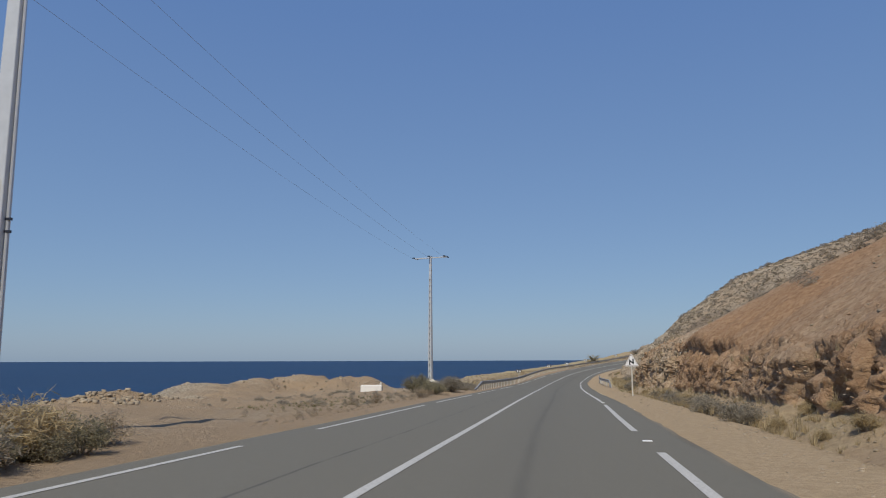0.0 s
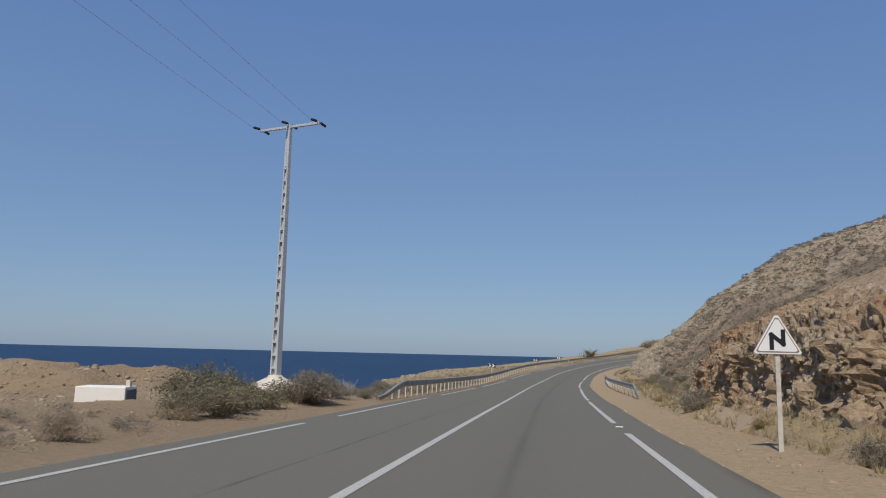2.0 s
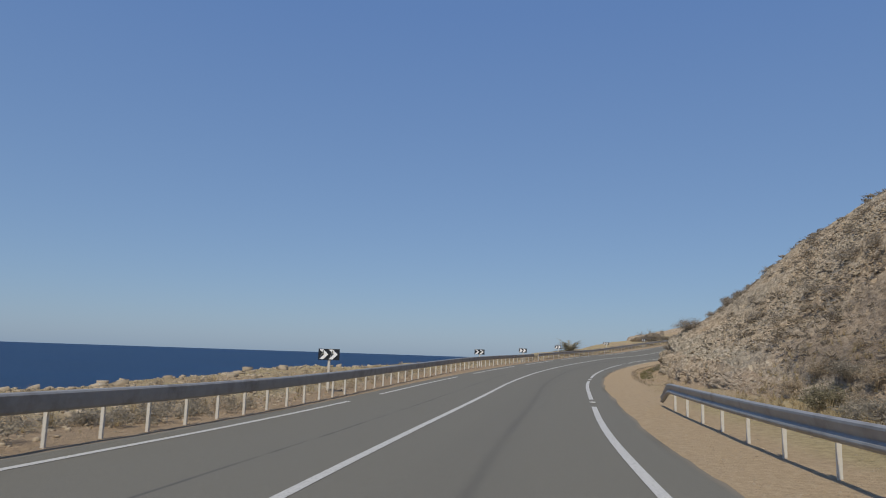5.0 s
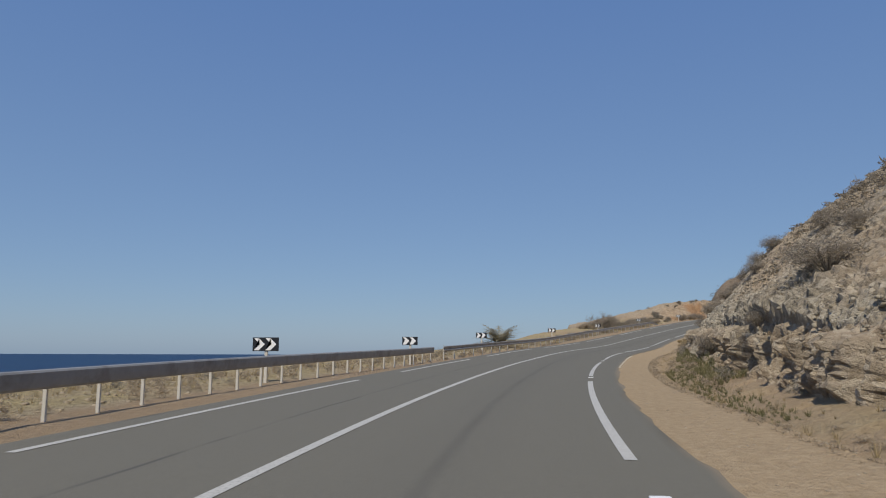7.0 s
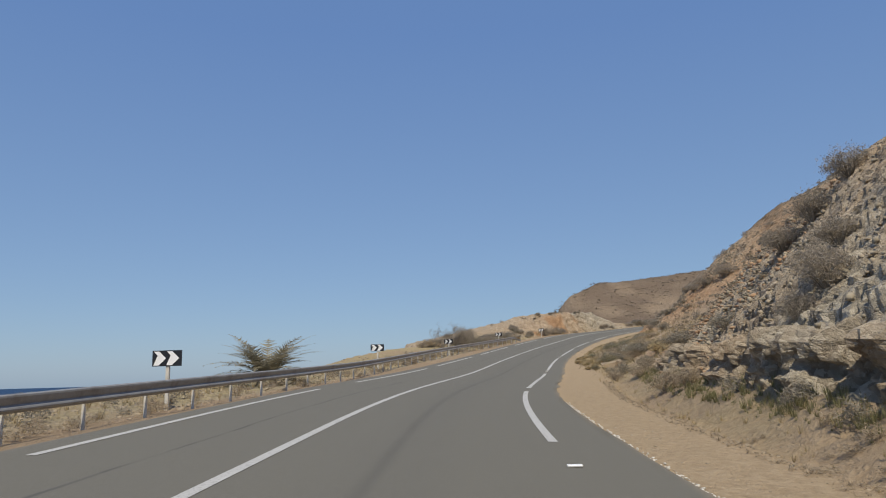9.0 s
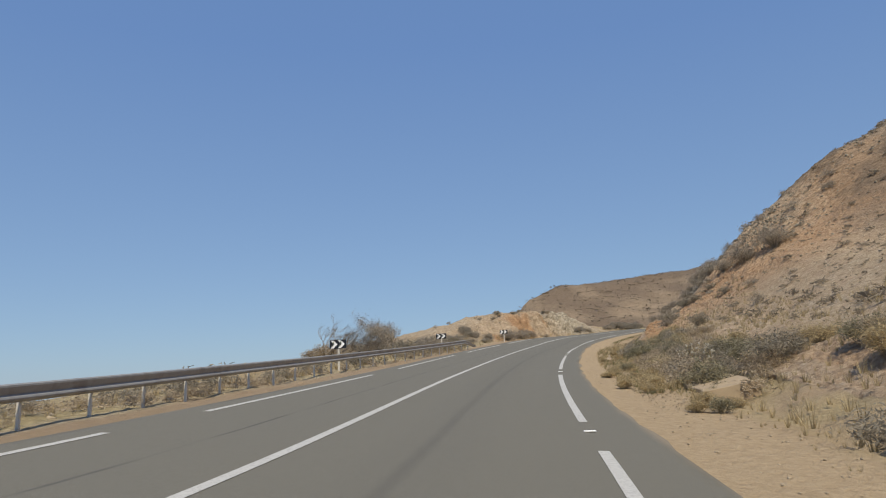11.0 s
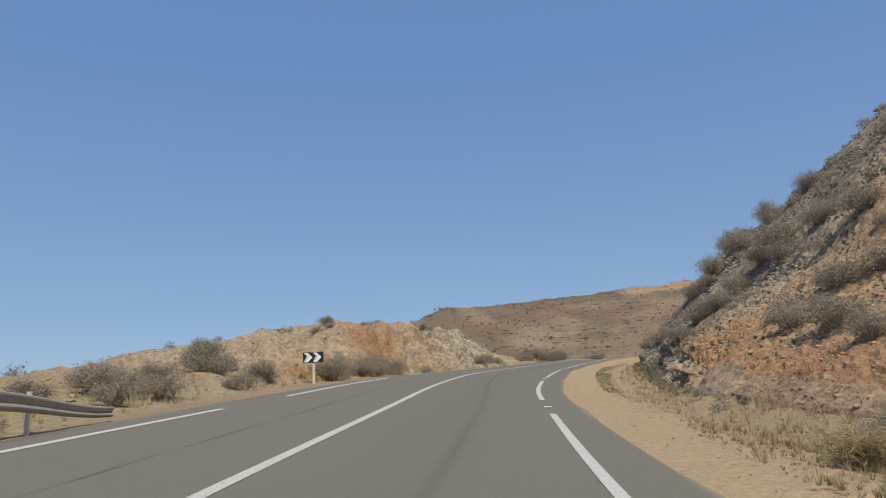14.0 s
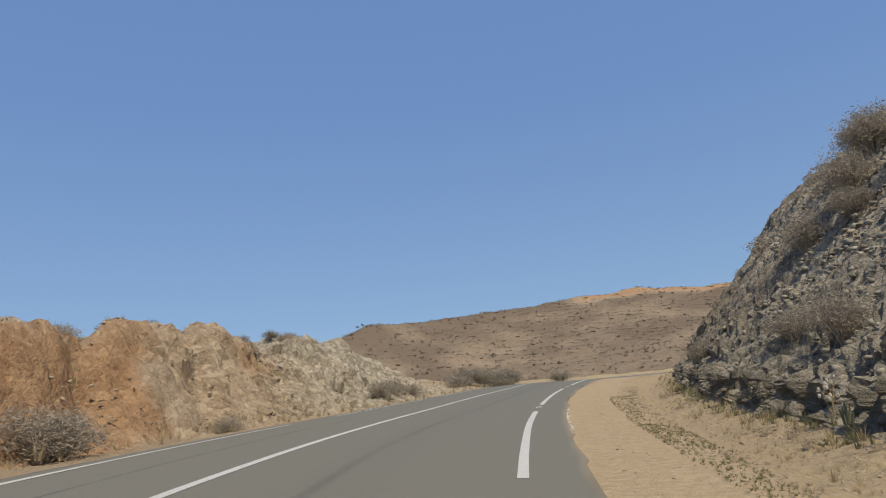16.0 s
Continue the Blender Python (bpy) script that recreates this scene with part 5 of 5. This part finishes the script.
# loose stones, dry tufts and far scrub: joined, too many to count
def field(name, label, category, mat, shapes, spots, smooth_shade=False):
    """spots: rows of x, y, z, size, turn, squash. shapes: unit meshes as (verts, faces)."""
    V, F, n = [], [], 0
    for i, (x, y, z, size, turn, sq) in enumerate(spots):
        v, f = shapes[i % len(shapes)]
        c, s_ = math.cos(turn), math.sin(turn)
        w = v * np.array([size, size * (0.7 + 0.5 * ((i * 0.618) % 1)), size * sq])
        w = np.stack([w[:, 0] * c - w[:, 1] * s_ + x, w[:, 0] * s_ + w[:, 1] * c + y, w[:, 2] + z], 1)
        V.append(w)
        F.append(f + n)
        n += len(v)
    V, F = np.concatenate(V), np.concatenate(F)
    me = bpy.data.meshes.new(name)
    me.vertices.add(len(V))
    me.vertices.foreach_set("co", V.astype(np.float32).ravel())
    k = F.shape[1]
    me.loops.add(F.size)
    me.loops.foreach_set("vertex_index", F.astype(np.int32).ravel())
    me.polygons.add(len(F))
    me.polygons.foreach_set("loop_start", (np.arange(len(F)) * k).astype(np.int32))
    me.update(calc_edges=True)
    me.materials.append(mat)
    return tagged(new(name, me), label, category, kind="stuff")


def stone_shape(seed):
    bm = bmesh.new()
    r = np.random.RandomState(seed + 40)
    for _ in range(11):
        bm.verts.new(r.uniform(-0.5, 0.5, 3) * (1, 0.9, 0.85))
    hull = bmesh.ops.convex_hull(bm, input=bm.verts)
    bmesh.ops.delete(bm, geom=list(set(hull["geom_interior"] + hull["geom_unused"])), context="VERTS")
    bmesh.ops.triangulate(bm, faces=bm.faces)
    bm.verts.index_update()
    out = np.array([v.co[:] for v in bm.verts]), np.array([[v.index for v in f.verts] for f in bm.faces])
    bm.free()
    return out


def tuft_shape(seed, blades=14, lean=0.5, width=0.03):
    r = np.random.RandomState(seed)
    v, f = [], []
    for _ in range(blades):
        a, o, h = r.uniform(0, math.tau), r.uniform(0.1, lean), r.uniform(0.5, 1.0)
        side = np.array([-math.sin(a), math.cos(a), 0]) * width
        b = np.array([math.cos(a) * 0.08, math.sin(a) * 0.08, -0.05]) + r.normal(0, 0.06, 3) * np.array([1, 1, 0])
        n = len(v)
        v += [b - side, b + side, b + np.array([math.cos(a) * o, math.sin(a) * o, h])]
        f.append((n, n + 1, n + 2))
    return np.array(v), np.array(f)


def clump_shape(seed, leaves=90, size=1.0):
    r = np.random.RandomState(seed)
    v, f = [], []
    for _ in range(leaves):
        p = r.normal(0, 1, 3)
        p = p / np.linalg.norm(p) * r.uniform(0.25, 0.55)
        p[2] = abs(p[2]) * 0.85
        u, w = r.normal(0, 0.11, 3) * size, r.normal(0, 0.055, 3) * size
        n = len(v)
        v += [p - u, p + w, p + u]
        f.append((n, n + 1, n + 2))
    return np.array(v), np.array(f)


def strew(count, s0, s1, d0, d1, size0, size1, squash=(0.5, 0.9), sink=0.25, power=2.0, past_edge=None, toe=0):
    """Rows of x, y, z, size, turn and squash for things strewn over a stretch of ground."""
    s, d = rng.uniform(s0, s1, count), rng.uniform(d0, d1, count)
    d = d + toe * np.interp(s, S, TOE)
    if past_edge is not None:
        keep = d > edge_r(s) + past_edge
        s, d = s[keep], d[keep]
    n = len(s)
    size = size0 + (size1 - size0) * rng.rand(n) ** power
    sq = rng.uniform(*squash, n)
    x, y, _ = place(s, d)
    return list(np.stack([x, y, heights(s, d) + size * sq * (0.25 - sink), size, rng.uniform(0, math.tau, n), sq], 1))


STONES = [stone_shape(i) for i in range(8)]
TUFTS = [tuft_shape(i) for i in range(5)]
CLUMPS = [clump_shape(i, 44, 1.3) for i in range(5)]
DOTS = [clump_shape(40 + i, 20, 1.9) for i in range(5)]
slope_stones = (strew(12000, 116, 186, 6.7, 18, 0.04, 0.28, power=2.4) + strew(4000, 108, 186, 12, 30, 0.06, 0.32) + strew(3500, 60, 112, 8, 30, 0.05, 0.24) + strew(2600, 186, 240, 9, 34, 0.05, 0.26) + strew(700, 12, 46, 7.6, 20, 0.04, 0.2, power=2.4) + strew(1800, 44, 66, 7.3, 16, 0.04, 0.25, power=2.4))
field("loose_stones", "angular grey and tan stones strewn over the hillside", "stones", STONE, STONES, slope_stones)
field("verge_stones", "small pale stones on the sandy verges", "stones", STONE, STONES,
      strew(1700, 24, 62, -16, -8.2, 0.03, 0.16) + strew(2200, 62, 130, -13, -8.0, 0.04, 0.22) + strew(3200, 128, 205, -17, -8.0, 0.04, 0.22) + strew(900, 10, 60, 3.2, 6.6, 0.025, 0.14)
      + strew(6000, 8, 300, 1.2, 4.6, 0.015, 0.07, past_edge=0.2) + strew(700, 60, 112, 4.5, 9.5, 0.04, 0.3) + strew(1300, 84, 128, -19, -10, 0.06, 0.36) + strew(90, 92, 134, -21, -15, 0.35, 0.9, power=1.3) + strew(900, 236, 300, -30, -9.5, 0.06, 0.3) + strew(3200, 250, 296, -14, -9.3, 0.03, 0.17) + strew(420, 25, 30, -20.5, -16.5, 0.06, 0.4) + strew(200, 30, 38, -24, -18, 0.06, 0.3) + strew(700, 48, 63, -27, -15, 0.05, 0.36) + strew(500, 120, 176, -1.9, -1.3, 0.02, 0.1, toe=1) + strew(400, 236, 285, -1.7, -0.2, 0.02, 0.12, toe=1))
field("dry_tufts", "low tufts of straw-coloured dry grass on the verges", "dry grass", LEAF_STRAW, TUFTS,
      strew(800, 14, 60, 4.3, 6.8, 0.1, 0.35, (0.8, 1.2), 0) + strew(2200, 56, 112, 4.6, 11, 0.1, 0.4, (0.8, 1.2), 0) + strew(350, 112, 186, 3.8, 6, 0.08, 0.25, (0.8, 1.2), 0)
      + strew(2000, 184, 240, 4.2, 14, 0.1, 0.4, (0.8, 1.2), 0) + strew(1400, 194, 237, 2.8, 5.0, 0.08, 0.26, (0.6, 1.1), 0, past_edge=0.9) + strew(500, 238, 300, 3.4, 5, 0.08, 0.3, (0.8, 1.2), 0) + strew(1500, 60, 200, -13, -8.2, 0.1, 0.35, (0.8, 1.2), 0) + strew(900, 200, 300, -12, -8, 0.12, 0.4, (0.8, 1.2), 0))
field("dry_litter", "flattened dry litter along the lip of the ditch", "litter", LEAF_BROWN, TUFTS,
      strew(1500, 118, 180, -2.15, -1.75, 0.08, 0.22, (0.15, 0.4), 0, toe=1) + strew(900, 236, 285, -2.1, -1.75, 0.06, 0.18, (0.15, 0.4), 0, toe=1) + strew(900, 190, 226, -3.6, -2.6, 0.06, 0.2, (0.15, 0.4), 0, toe=1) + strew(500, 18, 44, -8.3, -7.7, 0.06, 0.2, (0.15, 0.4), 0))
field("green_weeds", "low green weeds along the ditch and verge", "weeds", LEAF_GREEN, TUFTS,
      strew(3500, 238, 285, 1.9, 3.0, 0.02, 0.055, (0.4, 0.7), 0, past_edge=1.5) + strew(1500, 194, 236, 2.9, 4.9, 0.06, 0.22, (0.6, 1.0), 0, past_edge=1.0) + strew(1300, 138, 178, -0.7, 0.15, 0.1, 0.34, (0.7, 1.1), 0, toe=1) + strew(500, 246, 285, -0.5, 0.1, 0.1, 0.3, (0.7, 1.1), 0, toe=1) + strew(300, 24, 40, -12, -8.6, 0.08, 0.22, (0.6, 1), 0) + strew(200, 60, 72, 4.4, 6, 0.08, 0.2, (0.6, 1), 0))
field("hillside_scrub", "low grey-brown scrub dotted over the hillside", "scrub", LEAF_DUN, CLUMPS,
      strew(3000, 62, 186, 9, 50, 0.2, 1.0, (0.5, 0.8), 0) + strew(1100, 186, 300, 11, 45, 0.2, 1.0, (0.5, 0.8), 0) + strew(700, 10, 62, 13, 50, 0.2, 0.9, (0.5, 0.8), 0))
field("scrub_dots", "small dry scrub thickly dotted over the stony hillside", "scrub", LEAF_DUN, DOTS,
      strew(6500, 62, 122, 8.5, 46, 0.12, 0.5, (0.5, 0.8), 0) + strew(1800, 120, 190, 8, 40, 0.12, 0.45, (0.5, 0.8), 0) + strew(2200, 190, 300, 11, 44, 0.12, 0.45, (0.5, 0.8), 0) + strew(1500, 10, 62, 14, 46, 0.12, 0.45, (0.5, 0.8), 0))
BUSHES = []
for seed in range(5):
    for stems, leaves in (shrub_meshes(90 + seed, LEAF_GREY, 0.9, 1.45, 900, 70, 0.048, 0.3, 1.6),):
        BUSHES.append((np.array([v.co[:] for v in leaves.vertices]) / 1.0, np.array([p.vertices[:] for p in leaves.polygons])))
field("slope_bushes", "rounded grey-brown bushes scattered up the rocky slopes", "bushes", LEAF_HEATH, BUSHES,
      strew(60, 116, 186, 9, 26, 0.5, 1.4, (0.65, 0.9), 0.5, 2.0) + strew(26, 196, 250, 10, 32, 0.5, 1.2, (0.65, 0.9), 0.5, 1.6) + strew(80, 244, 300, 8.0, 24, 0.5, 1.4, (0.65, 0.9), 0.5, 1.8) + strew(16, 20, 60, 10, 26, 0.7, 1.3, (0.75, 1.0), 0.5, 1.2) + strew(26, 60, 108, 12, 36, 0.6, 1.3, (0.75, 1.0), 0.5, 1.2))
LOW = [shrub_meshes(120 + i, LEAF_BROWN, 0.95, 1.2, 300, 60, 0.105, 0.5, 0.8) for i in range(4)]
DRY = [(np.array([v.co[:] for v in m[1].vertices]), np.array([p.vertices[:] for p in m[1].polygons])) for m in LOW]
field("rail_scrub", "low brown dry scrub along the foot of the guard rails", "scrub", LEAF_BROWN, DRY,
      strew(240, 150, 233, -9.6, -7.5, 0.16, 0.48, (0.7, 1.0), 0.25, 1.3) + strew(70, 20, 48, -10.5, -7.9, 0.14, 0.34, (0.6, 0.9), 0.25, 1.3) + strew(330, 64, 156, -13.5, -8.1, 0.18, 0.45, (0.7, 1.0), 0.25, 1.3) + strew(50, 192, 226, 4.6, 9, 0.35, 0.8, (0.6, 0.9), 0.25, 1.2) + strew(40, 66, 108, 6.5, 11, 0.3, 0.8, (0.6, 0.9), 0.25, 1.2))
field("wayside_scrub", "low grey-brown scrub along the rails and at the rock foot", "scrub", LEAF_GREY, DRY,
      [row for n, s0, s1, d0, d1, h0, h1 in LOW_ROWS for row in strew(n, s0, s1, d0, d1, h0 * 1.1, h1 * 1.2, (0.75, 1.0), 0.25, 1.2)] + strew(130, 27, 48, -14.5, -8.3, 0.12, 0.42, (0.5, 0.8), 0.25, 1.8) + strew(130, 62, 99, -9.4, -7.95, 0.25, 0.55, (0.7, 1.0), 0.25, 1.2))
LEAF_FAR = make_leaf("far_brown_scrub", (0.145, 0.12, 0.09), (0.34, 0.285, 0.215))
far_spots = []
for _ in range(36000):
    i, j = rng.randint(54, 112), int(rng.uniform(0.03, 1) ** 0.8 * (FZ.shape[1] - 1))
    far_spots.append((FX[i, j] + rng.uniform(-1.5, 1.5), FY[i, j] + rng.uniform(-1.5, 1.5), FZ[i, j] - 0.1, 0.2 + 0.6 * rng.rand() ** 3, rng.uniform(0, 6.28), rng.uniform(0.6, 0.9)))
field("far_scrub", "low brown scrub dotted over the far hill", "scrub", LEAF_FAR, [clump_shape(20 + i, 11, 3.0) for i in range(4)], far_spots)

PALE_STONE = make_leaf("pale_crumbs", (0.5, 0.46, 0.4), (0.72, 0.68, 0.61), 0.95, 0)
crumb_s = np.concatenate([rng.uniform(150, 167, 260), rng.uniform(264, 272, 80), rng.uniform(20, 60, 40)])
crumb_x, crumb_y, crumb_z = place(crumb_s, edge_r(crumb_s) + rng.normal(0.02, 0.03, len(crumb_s)))
field("edge_crumbs", "pale crumbs of stone along the broken asphalt edge", "stones", PALE_STONE, STONES,
      list(np.stack([crumb_x, crumb_y, crumb_z - 0.03, rng.uniform(0.02, 0.07, len(crumb_s)), rng.uniform(0, 6.28, len(crumb_s)), rng.uniform(0.5, 0.9, len(crumb_s))], 1)))

# studs between the dashes
bm = bmesh.new()
box(bm, -0.09, 0.09, -0.05, 0.05, 0.0, 0.022, 0.008)
me = bpy.data.meshes.new("road_stud")
bm.to_mesh(me)
bm.free()
me.materials.append(SIGN_WHITE)
for s in [end + 1.9 for end in RIGHT_ENDS[1:-1]]:
    ob = new("road_stud", me)
    ob.matrix_basis = Matrix.Translation(spot(s, float(right_line(np.float64(s))), 0.004)) @ Matrix.Rotation(radians(bearing(s)), 4, "Z")
    tagged(ob, "small white reflective road stud between edge dashes", "road stud", "road studs")


# broken rock standing proud of the cut faces
def face_rows(count, s0, s1, size0, size1, tall=(0.8, 1.4), above=4.4):
    i, j = np.nonzero((on_cut > 0.55) & (SS > s0) & (SS < s1) & (rocky_s > 0.5) & (SEG > nL + above))
    pick = rng.randint(0, len(i), count)
    i, j = i[pick], j[pick]
    size = size0 + (size1 - size0) * rng.rand(count) ** 3
    jig = rng.uniform(-0.15, 0.15, (3, count))
    return list(np.stack([X[i, j] + jig[0], Y[i, j] + jig[1], Z[i, j] + jig[2] - 0.2 * size, size, rng.uniform(0, math.tau, count), rng.uniform(*tall, count)], 1))


STONE_RED = make_leaf("rusty_stones", (0.28, 0.17, 0.1), (0.45, 0.3, 0.19), 0.95, 0)
STONE_GREY = make_leaf("grey_stones", (0.24, 0.208, 0.155), (0.44, 0.38, 0.29), 0.95, 0)
field("face_stones", "broken tan rock standing out of the road cut", "rocks", STONE, STONES, face_rows(1500, 44, 71, 0.05, 0.2, (0.9, 2.0)))
field("red_stones", "broken rusty rock in the road cut", "rocks", STONE_RED, STONES, face_rows(1500, 8, 44, 0.03, 0.12, (0.7, 1.2)) + strew(900, 168, 184, 5.5, 14, 0.06, 0.3) + strew(2200, 232, 250, 5.5, 14, 0.03, 0.17) + strew(250, 10, 46, 7.6, 20, 0.06, 0.25))
field("grey_stones", "broken grey rock in the road cut and on the slope", "rocks", STONE_GREY, STONES, face_rows(1300, 118, 180, 0.04, 0.2, (0.6, 1.3), above=6.0) + strew(5000, 122, 172, 6.7, 18, 0.04, 0.27, power=2.4))


STONE_SLATE = make_leaf("dark_slaty_stones", (0.14, 0.123, 0.095), (0.36, 0.32, 0.25), 0.95, 0)
field("slaty_stones", "broken dark slaty rock in the cut and on the slope", "rocks", STONE_SLATE, STONES, strew(15000, 242, 292, 6.3, 19, 0.04, 0.32, power=2.4) + strew(3500, 240, 300, 12, 30, 0.06, 0.36) + face_rows(900, 243, 296, 0.04, 0.2, (0.6, 1.2), above=6.2))


# pale-headed thistles, spear-leaved plants and a bleached dead shrub
def thistle(s, d, height, seed):
    r = np.random.RandomState(seed)
    thing = empty("thistle", Matrix.Translation(on_ground(s, d, 0.03)), "tall dry thistle with pale woolly heads", "thistle", "dry thistles")
    for _ in range(3):
        bm, heads = bmesh.new(), bmesh.new()
        lean = Vector((r.uniform(-0.3, 0.3), r.uniform(-0.3, 0.3), 1)) * height * r.uniform(0.7, 1.0)
        tube(bm, [(0, 0, 0), lean * 0.5 + Vector(r.normal(0, 0.02, 3)), lean], [0.012, 0.009, 0.005], 4)
        for _ in range(6):
            u = r.uniform(0.45, 1.0)
            tip = lean * u + Vector((r.uniform(-0.16, 0.16), r.uniform(-0.16, 0.16), r.uniform(0.03, 0.14))) * height
            tube(bm, [lean * u * 0.92, tip], [0.006, 0.004], 3)
            bmesh.ops.create_icosphere(heads, subdivisions=1, radius=r.uniform(0.018, 0.035), matrix=Matrix.Translation(tip) @ Matrix.Diagonal((1, 1, 1.4, 1)))
        stem = part("stalk", bm, LEAF_STRAW, thing)
        tagged(part("flower_head", heads, THISTLE, stem), "pale woolly heads", kind="stuff")
    return thing


THISTLE = make_leaf("pale_thistle_heads", (0.42, 0.38, 0.3), (0.66, 0.62, 0.54))
for i, (s, d, h) in enumerate(((207.6, 7.1, 0.85), (206.9, 6.7, 0.7), (205.9, 6.9, 0.8), (205.2, 7.3, 0.75), (204.4, 6.8, 0.9), (203.8, 7.2, 0.95), (208.9, 6.0, 0.6), (202.6, 7.0, 0.8), (209.9, 5.9, 0.55), (262, 5.0, 0.7), (259.6, 5.1, 0.75), (258.9, 5.0, 0.65))):
    thistle(s, d, h, 200 + i)


def spear_plant(s, d, height, seed):
    r = np.random.RandomState(seed)
    thing = empty("spear_plant", Matrix.Translation(on_ground(s, d, 0.03)), "stiff grey-green spear-leaved plant at the foot of the rock", "plant", "spear plants")
    for _ in range(9):
        bm = bmesh.new()
        a, o = r.uniform(0, math.tau), r.uniform(0.05, 0.45)
        top = Vector((math.cos(a) * o, math.sin(a) * o, r.uniform(0.7, 1.0))) * height
        tube(bm, [top * 0.02, top * 0.5, top * 0.85, top], [0.018, 0.024, 0.016, 0.003], 5)
        part("leaf", bm, SPEAR, thing)
    return thing


SPEAR = make_leaf("grey_green_spears", (0.16, 0.17, 0.11), (0.33, 0.32, 0.22))
for i, (s, d, h) in enumerate(((256.2, 4.9, 0.75), (255.7, 5.1, 0.6), (254.2, 4.8, 0.5), (261.2, 4.9, 0.55))):
    spear_plant(s, d, h, 300 + i)


def dead_shrub(s, d, height, seed):
    r = np.random.RandomState(seed)
    thing = empty("dead_shrub", Matrix.Translation(on_ground(s, d, 0.03)), "bleached bare dead shrub by the end of the rail", "shrub")
    for _ in range(9):
        bm = bmesh.new()
        a, o = r.uniform(0, math.tau), r.uniform(0.1, 0.8)
        tip = Vector((math.cos(a) * o, math.sin(a) * o, r.uniform(0.5, 1.0))) * height
        tube(bm, [(0, 0, 0), tip * 0.5 + Vector(r.normal(0, 0.03, 3)), tip], [0.016, 0.011, 0.004], 4)
        for _ in range(4):
            b = tip * r.uniform(0.4, 0.9)
            tube(bm, [b, b + Vector(r.normal(0, 0.13, 3)) + Vector((0, 0, 0.14 * height))], [0.007, 0.003], 3)
        part("branch", bm, DEADWOOD, thing)
    return thing


DEADWOOD = make_plain("bleached_deadwood", (0.55, 0.5, 0.43), 0.85, 0, 0.2, 12.0)
dead_shrub(62.3, -9.4, 0.85, 4)
dead_shrub(63.4, -9.8, 0.6, 5)


# broken concrete of an old culvert and drain
def slab(s0, s1, d0, d1, z0, z1, thick, label, seed):
    r = np.random.RandomState(seed)
    thing = new("concrete_slab", bpy.data.meshes.new("concrete_slab"))
    bm = bmesh.new()
    n = max(2, int((s1 - s0) / 0.5))
    rows = []
    for i in range(n + 1):
        s = s0 + (s1 - s0) * i / n
        g = nearest_height(s, d0)
        a, b = spot(s, d0 + r.uniform(-0.06, 0.06)), spot(s, d1 + r.uniform(-0.08, 0.08))
        a.z, b.z = g + z0 + r.uniform(-0.02, 0.02), g + z1 + r.uniform(-0.05, 0.05)
        low = Vector((0, 0, thick))
        rows.append([bm.verts.new(v) for v in (a, b, b - low, a - low)])
    for p, q in zip(rows, rows[1:]):
        for k in range(4):
            bm.faces.new((p[k], p[(k + 1) % 4], q[(k + 1) % 4], q[k]))
    bm.faces.new(rows[0])
    bm.faces.new(rows[-1][::-1])
    bmesh.ops.recalc_face_normals(bm, faces=bm.faces)
    bmesh.ops.bevel(bm, geom=bm.edges[:], offset=0.015, segments=1, affect="EDGES")
    bm.to_mesh(thing.data)
    bm.free()
    thing.data.materials.append(CONCRETE_OLD)
    return tagged(thing, label, "concrete")


CONCRETE_OLD = make_plain("dusty_old_concrete", (0.33, 0.255, 0.17), 0.95, 0, 0.25, 4.0, stain=(0.36, 0.27, 0.18))
slab(51.4, 57.6, 4.7, 5.5, 0.02, 0.42, 0.5, "dusty sloping concrete apron at the foot of the rock", 1)
slab(193.6, 196.6, 4.9, 6.2, 0.1, 0.3, 0.5, "pale sloping concrete headwall slab half buried in sand", 7)
slab(203.0, 205.0, 5.2, 5.7, 0.04, 0.12, 0.4, "broken dusty concrete slab of an old culvert", 2)
slab(206.0, 207.4, 4.7, 5.2, 0.05, 0.16, 0.35, "broken dusty concrete slab of an old culvert", 3)
slab(213.5, 222.0, 3.75, 3.95, 0.1, 0.12, 0.35, "narrow dusty concrete drain edge beside the road", 4)

# low growth on the lip of the ditch, where the verge meets the rock foot
field("verge_weeds", "patchy low green weeds on the sandy verge", "weeds", LEAF_GREEN, TUFTS,
      strew(1500, 248, 266, 2.1, 3.0, 0.05, 0.13, (0.35, 0.6), 0, past_edge=1.45) + strew(900, 262, 278, 1.7, 2.5, 0.05, 0.12, (0.35, 0.6), 0, past_edge=1.45) + strew(500, 130, 150, -1.5, -0.7, 0.1, 0.26, (0.5, 0.9), 0, toe=1))
field("ditch_scrub", "low brown dry scrub along the lip of the ditch", "scrub", LEAF_BROWN, DRY,
      strew(46, 126, 172, -1.9, -0.9, 0.1, 0.34, (0.35, 0.6), 0.25, 1.6, toe=1) + strew(22, 132, 160, -1.2, -0.3, 0.25, 0.5, (0.5, 0.8), 0.25, 1.3, toe=1) + strew(30, 246, 276, -1.2, -0.3, 0.12, 0.34, (0.5, 0.8), 0.25, 1.4, toe=1))
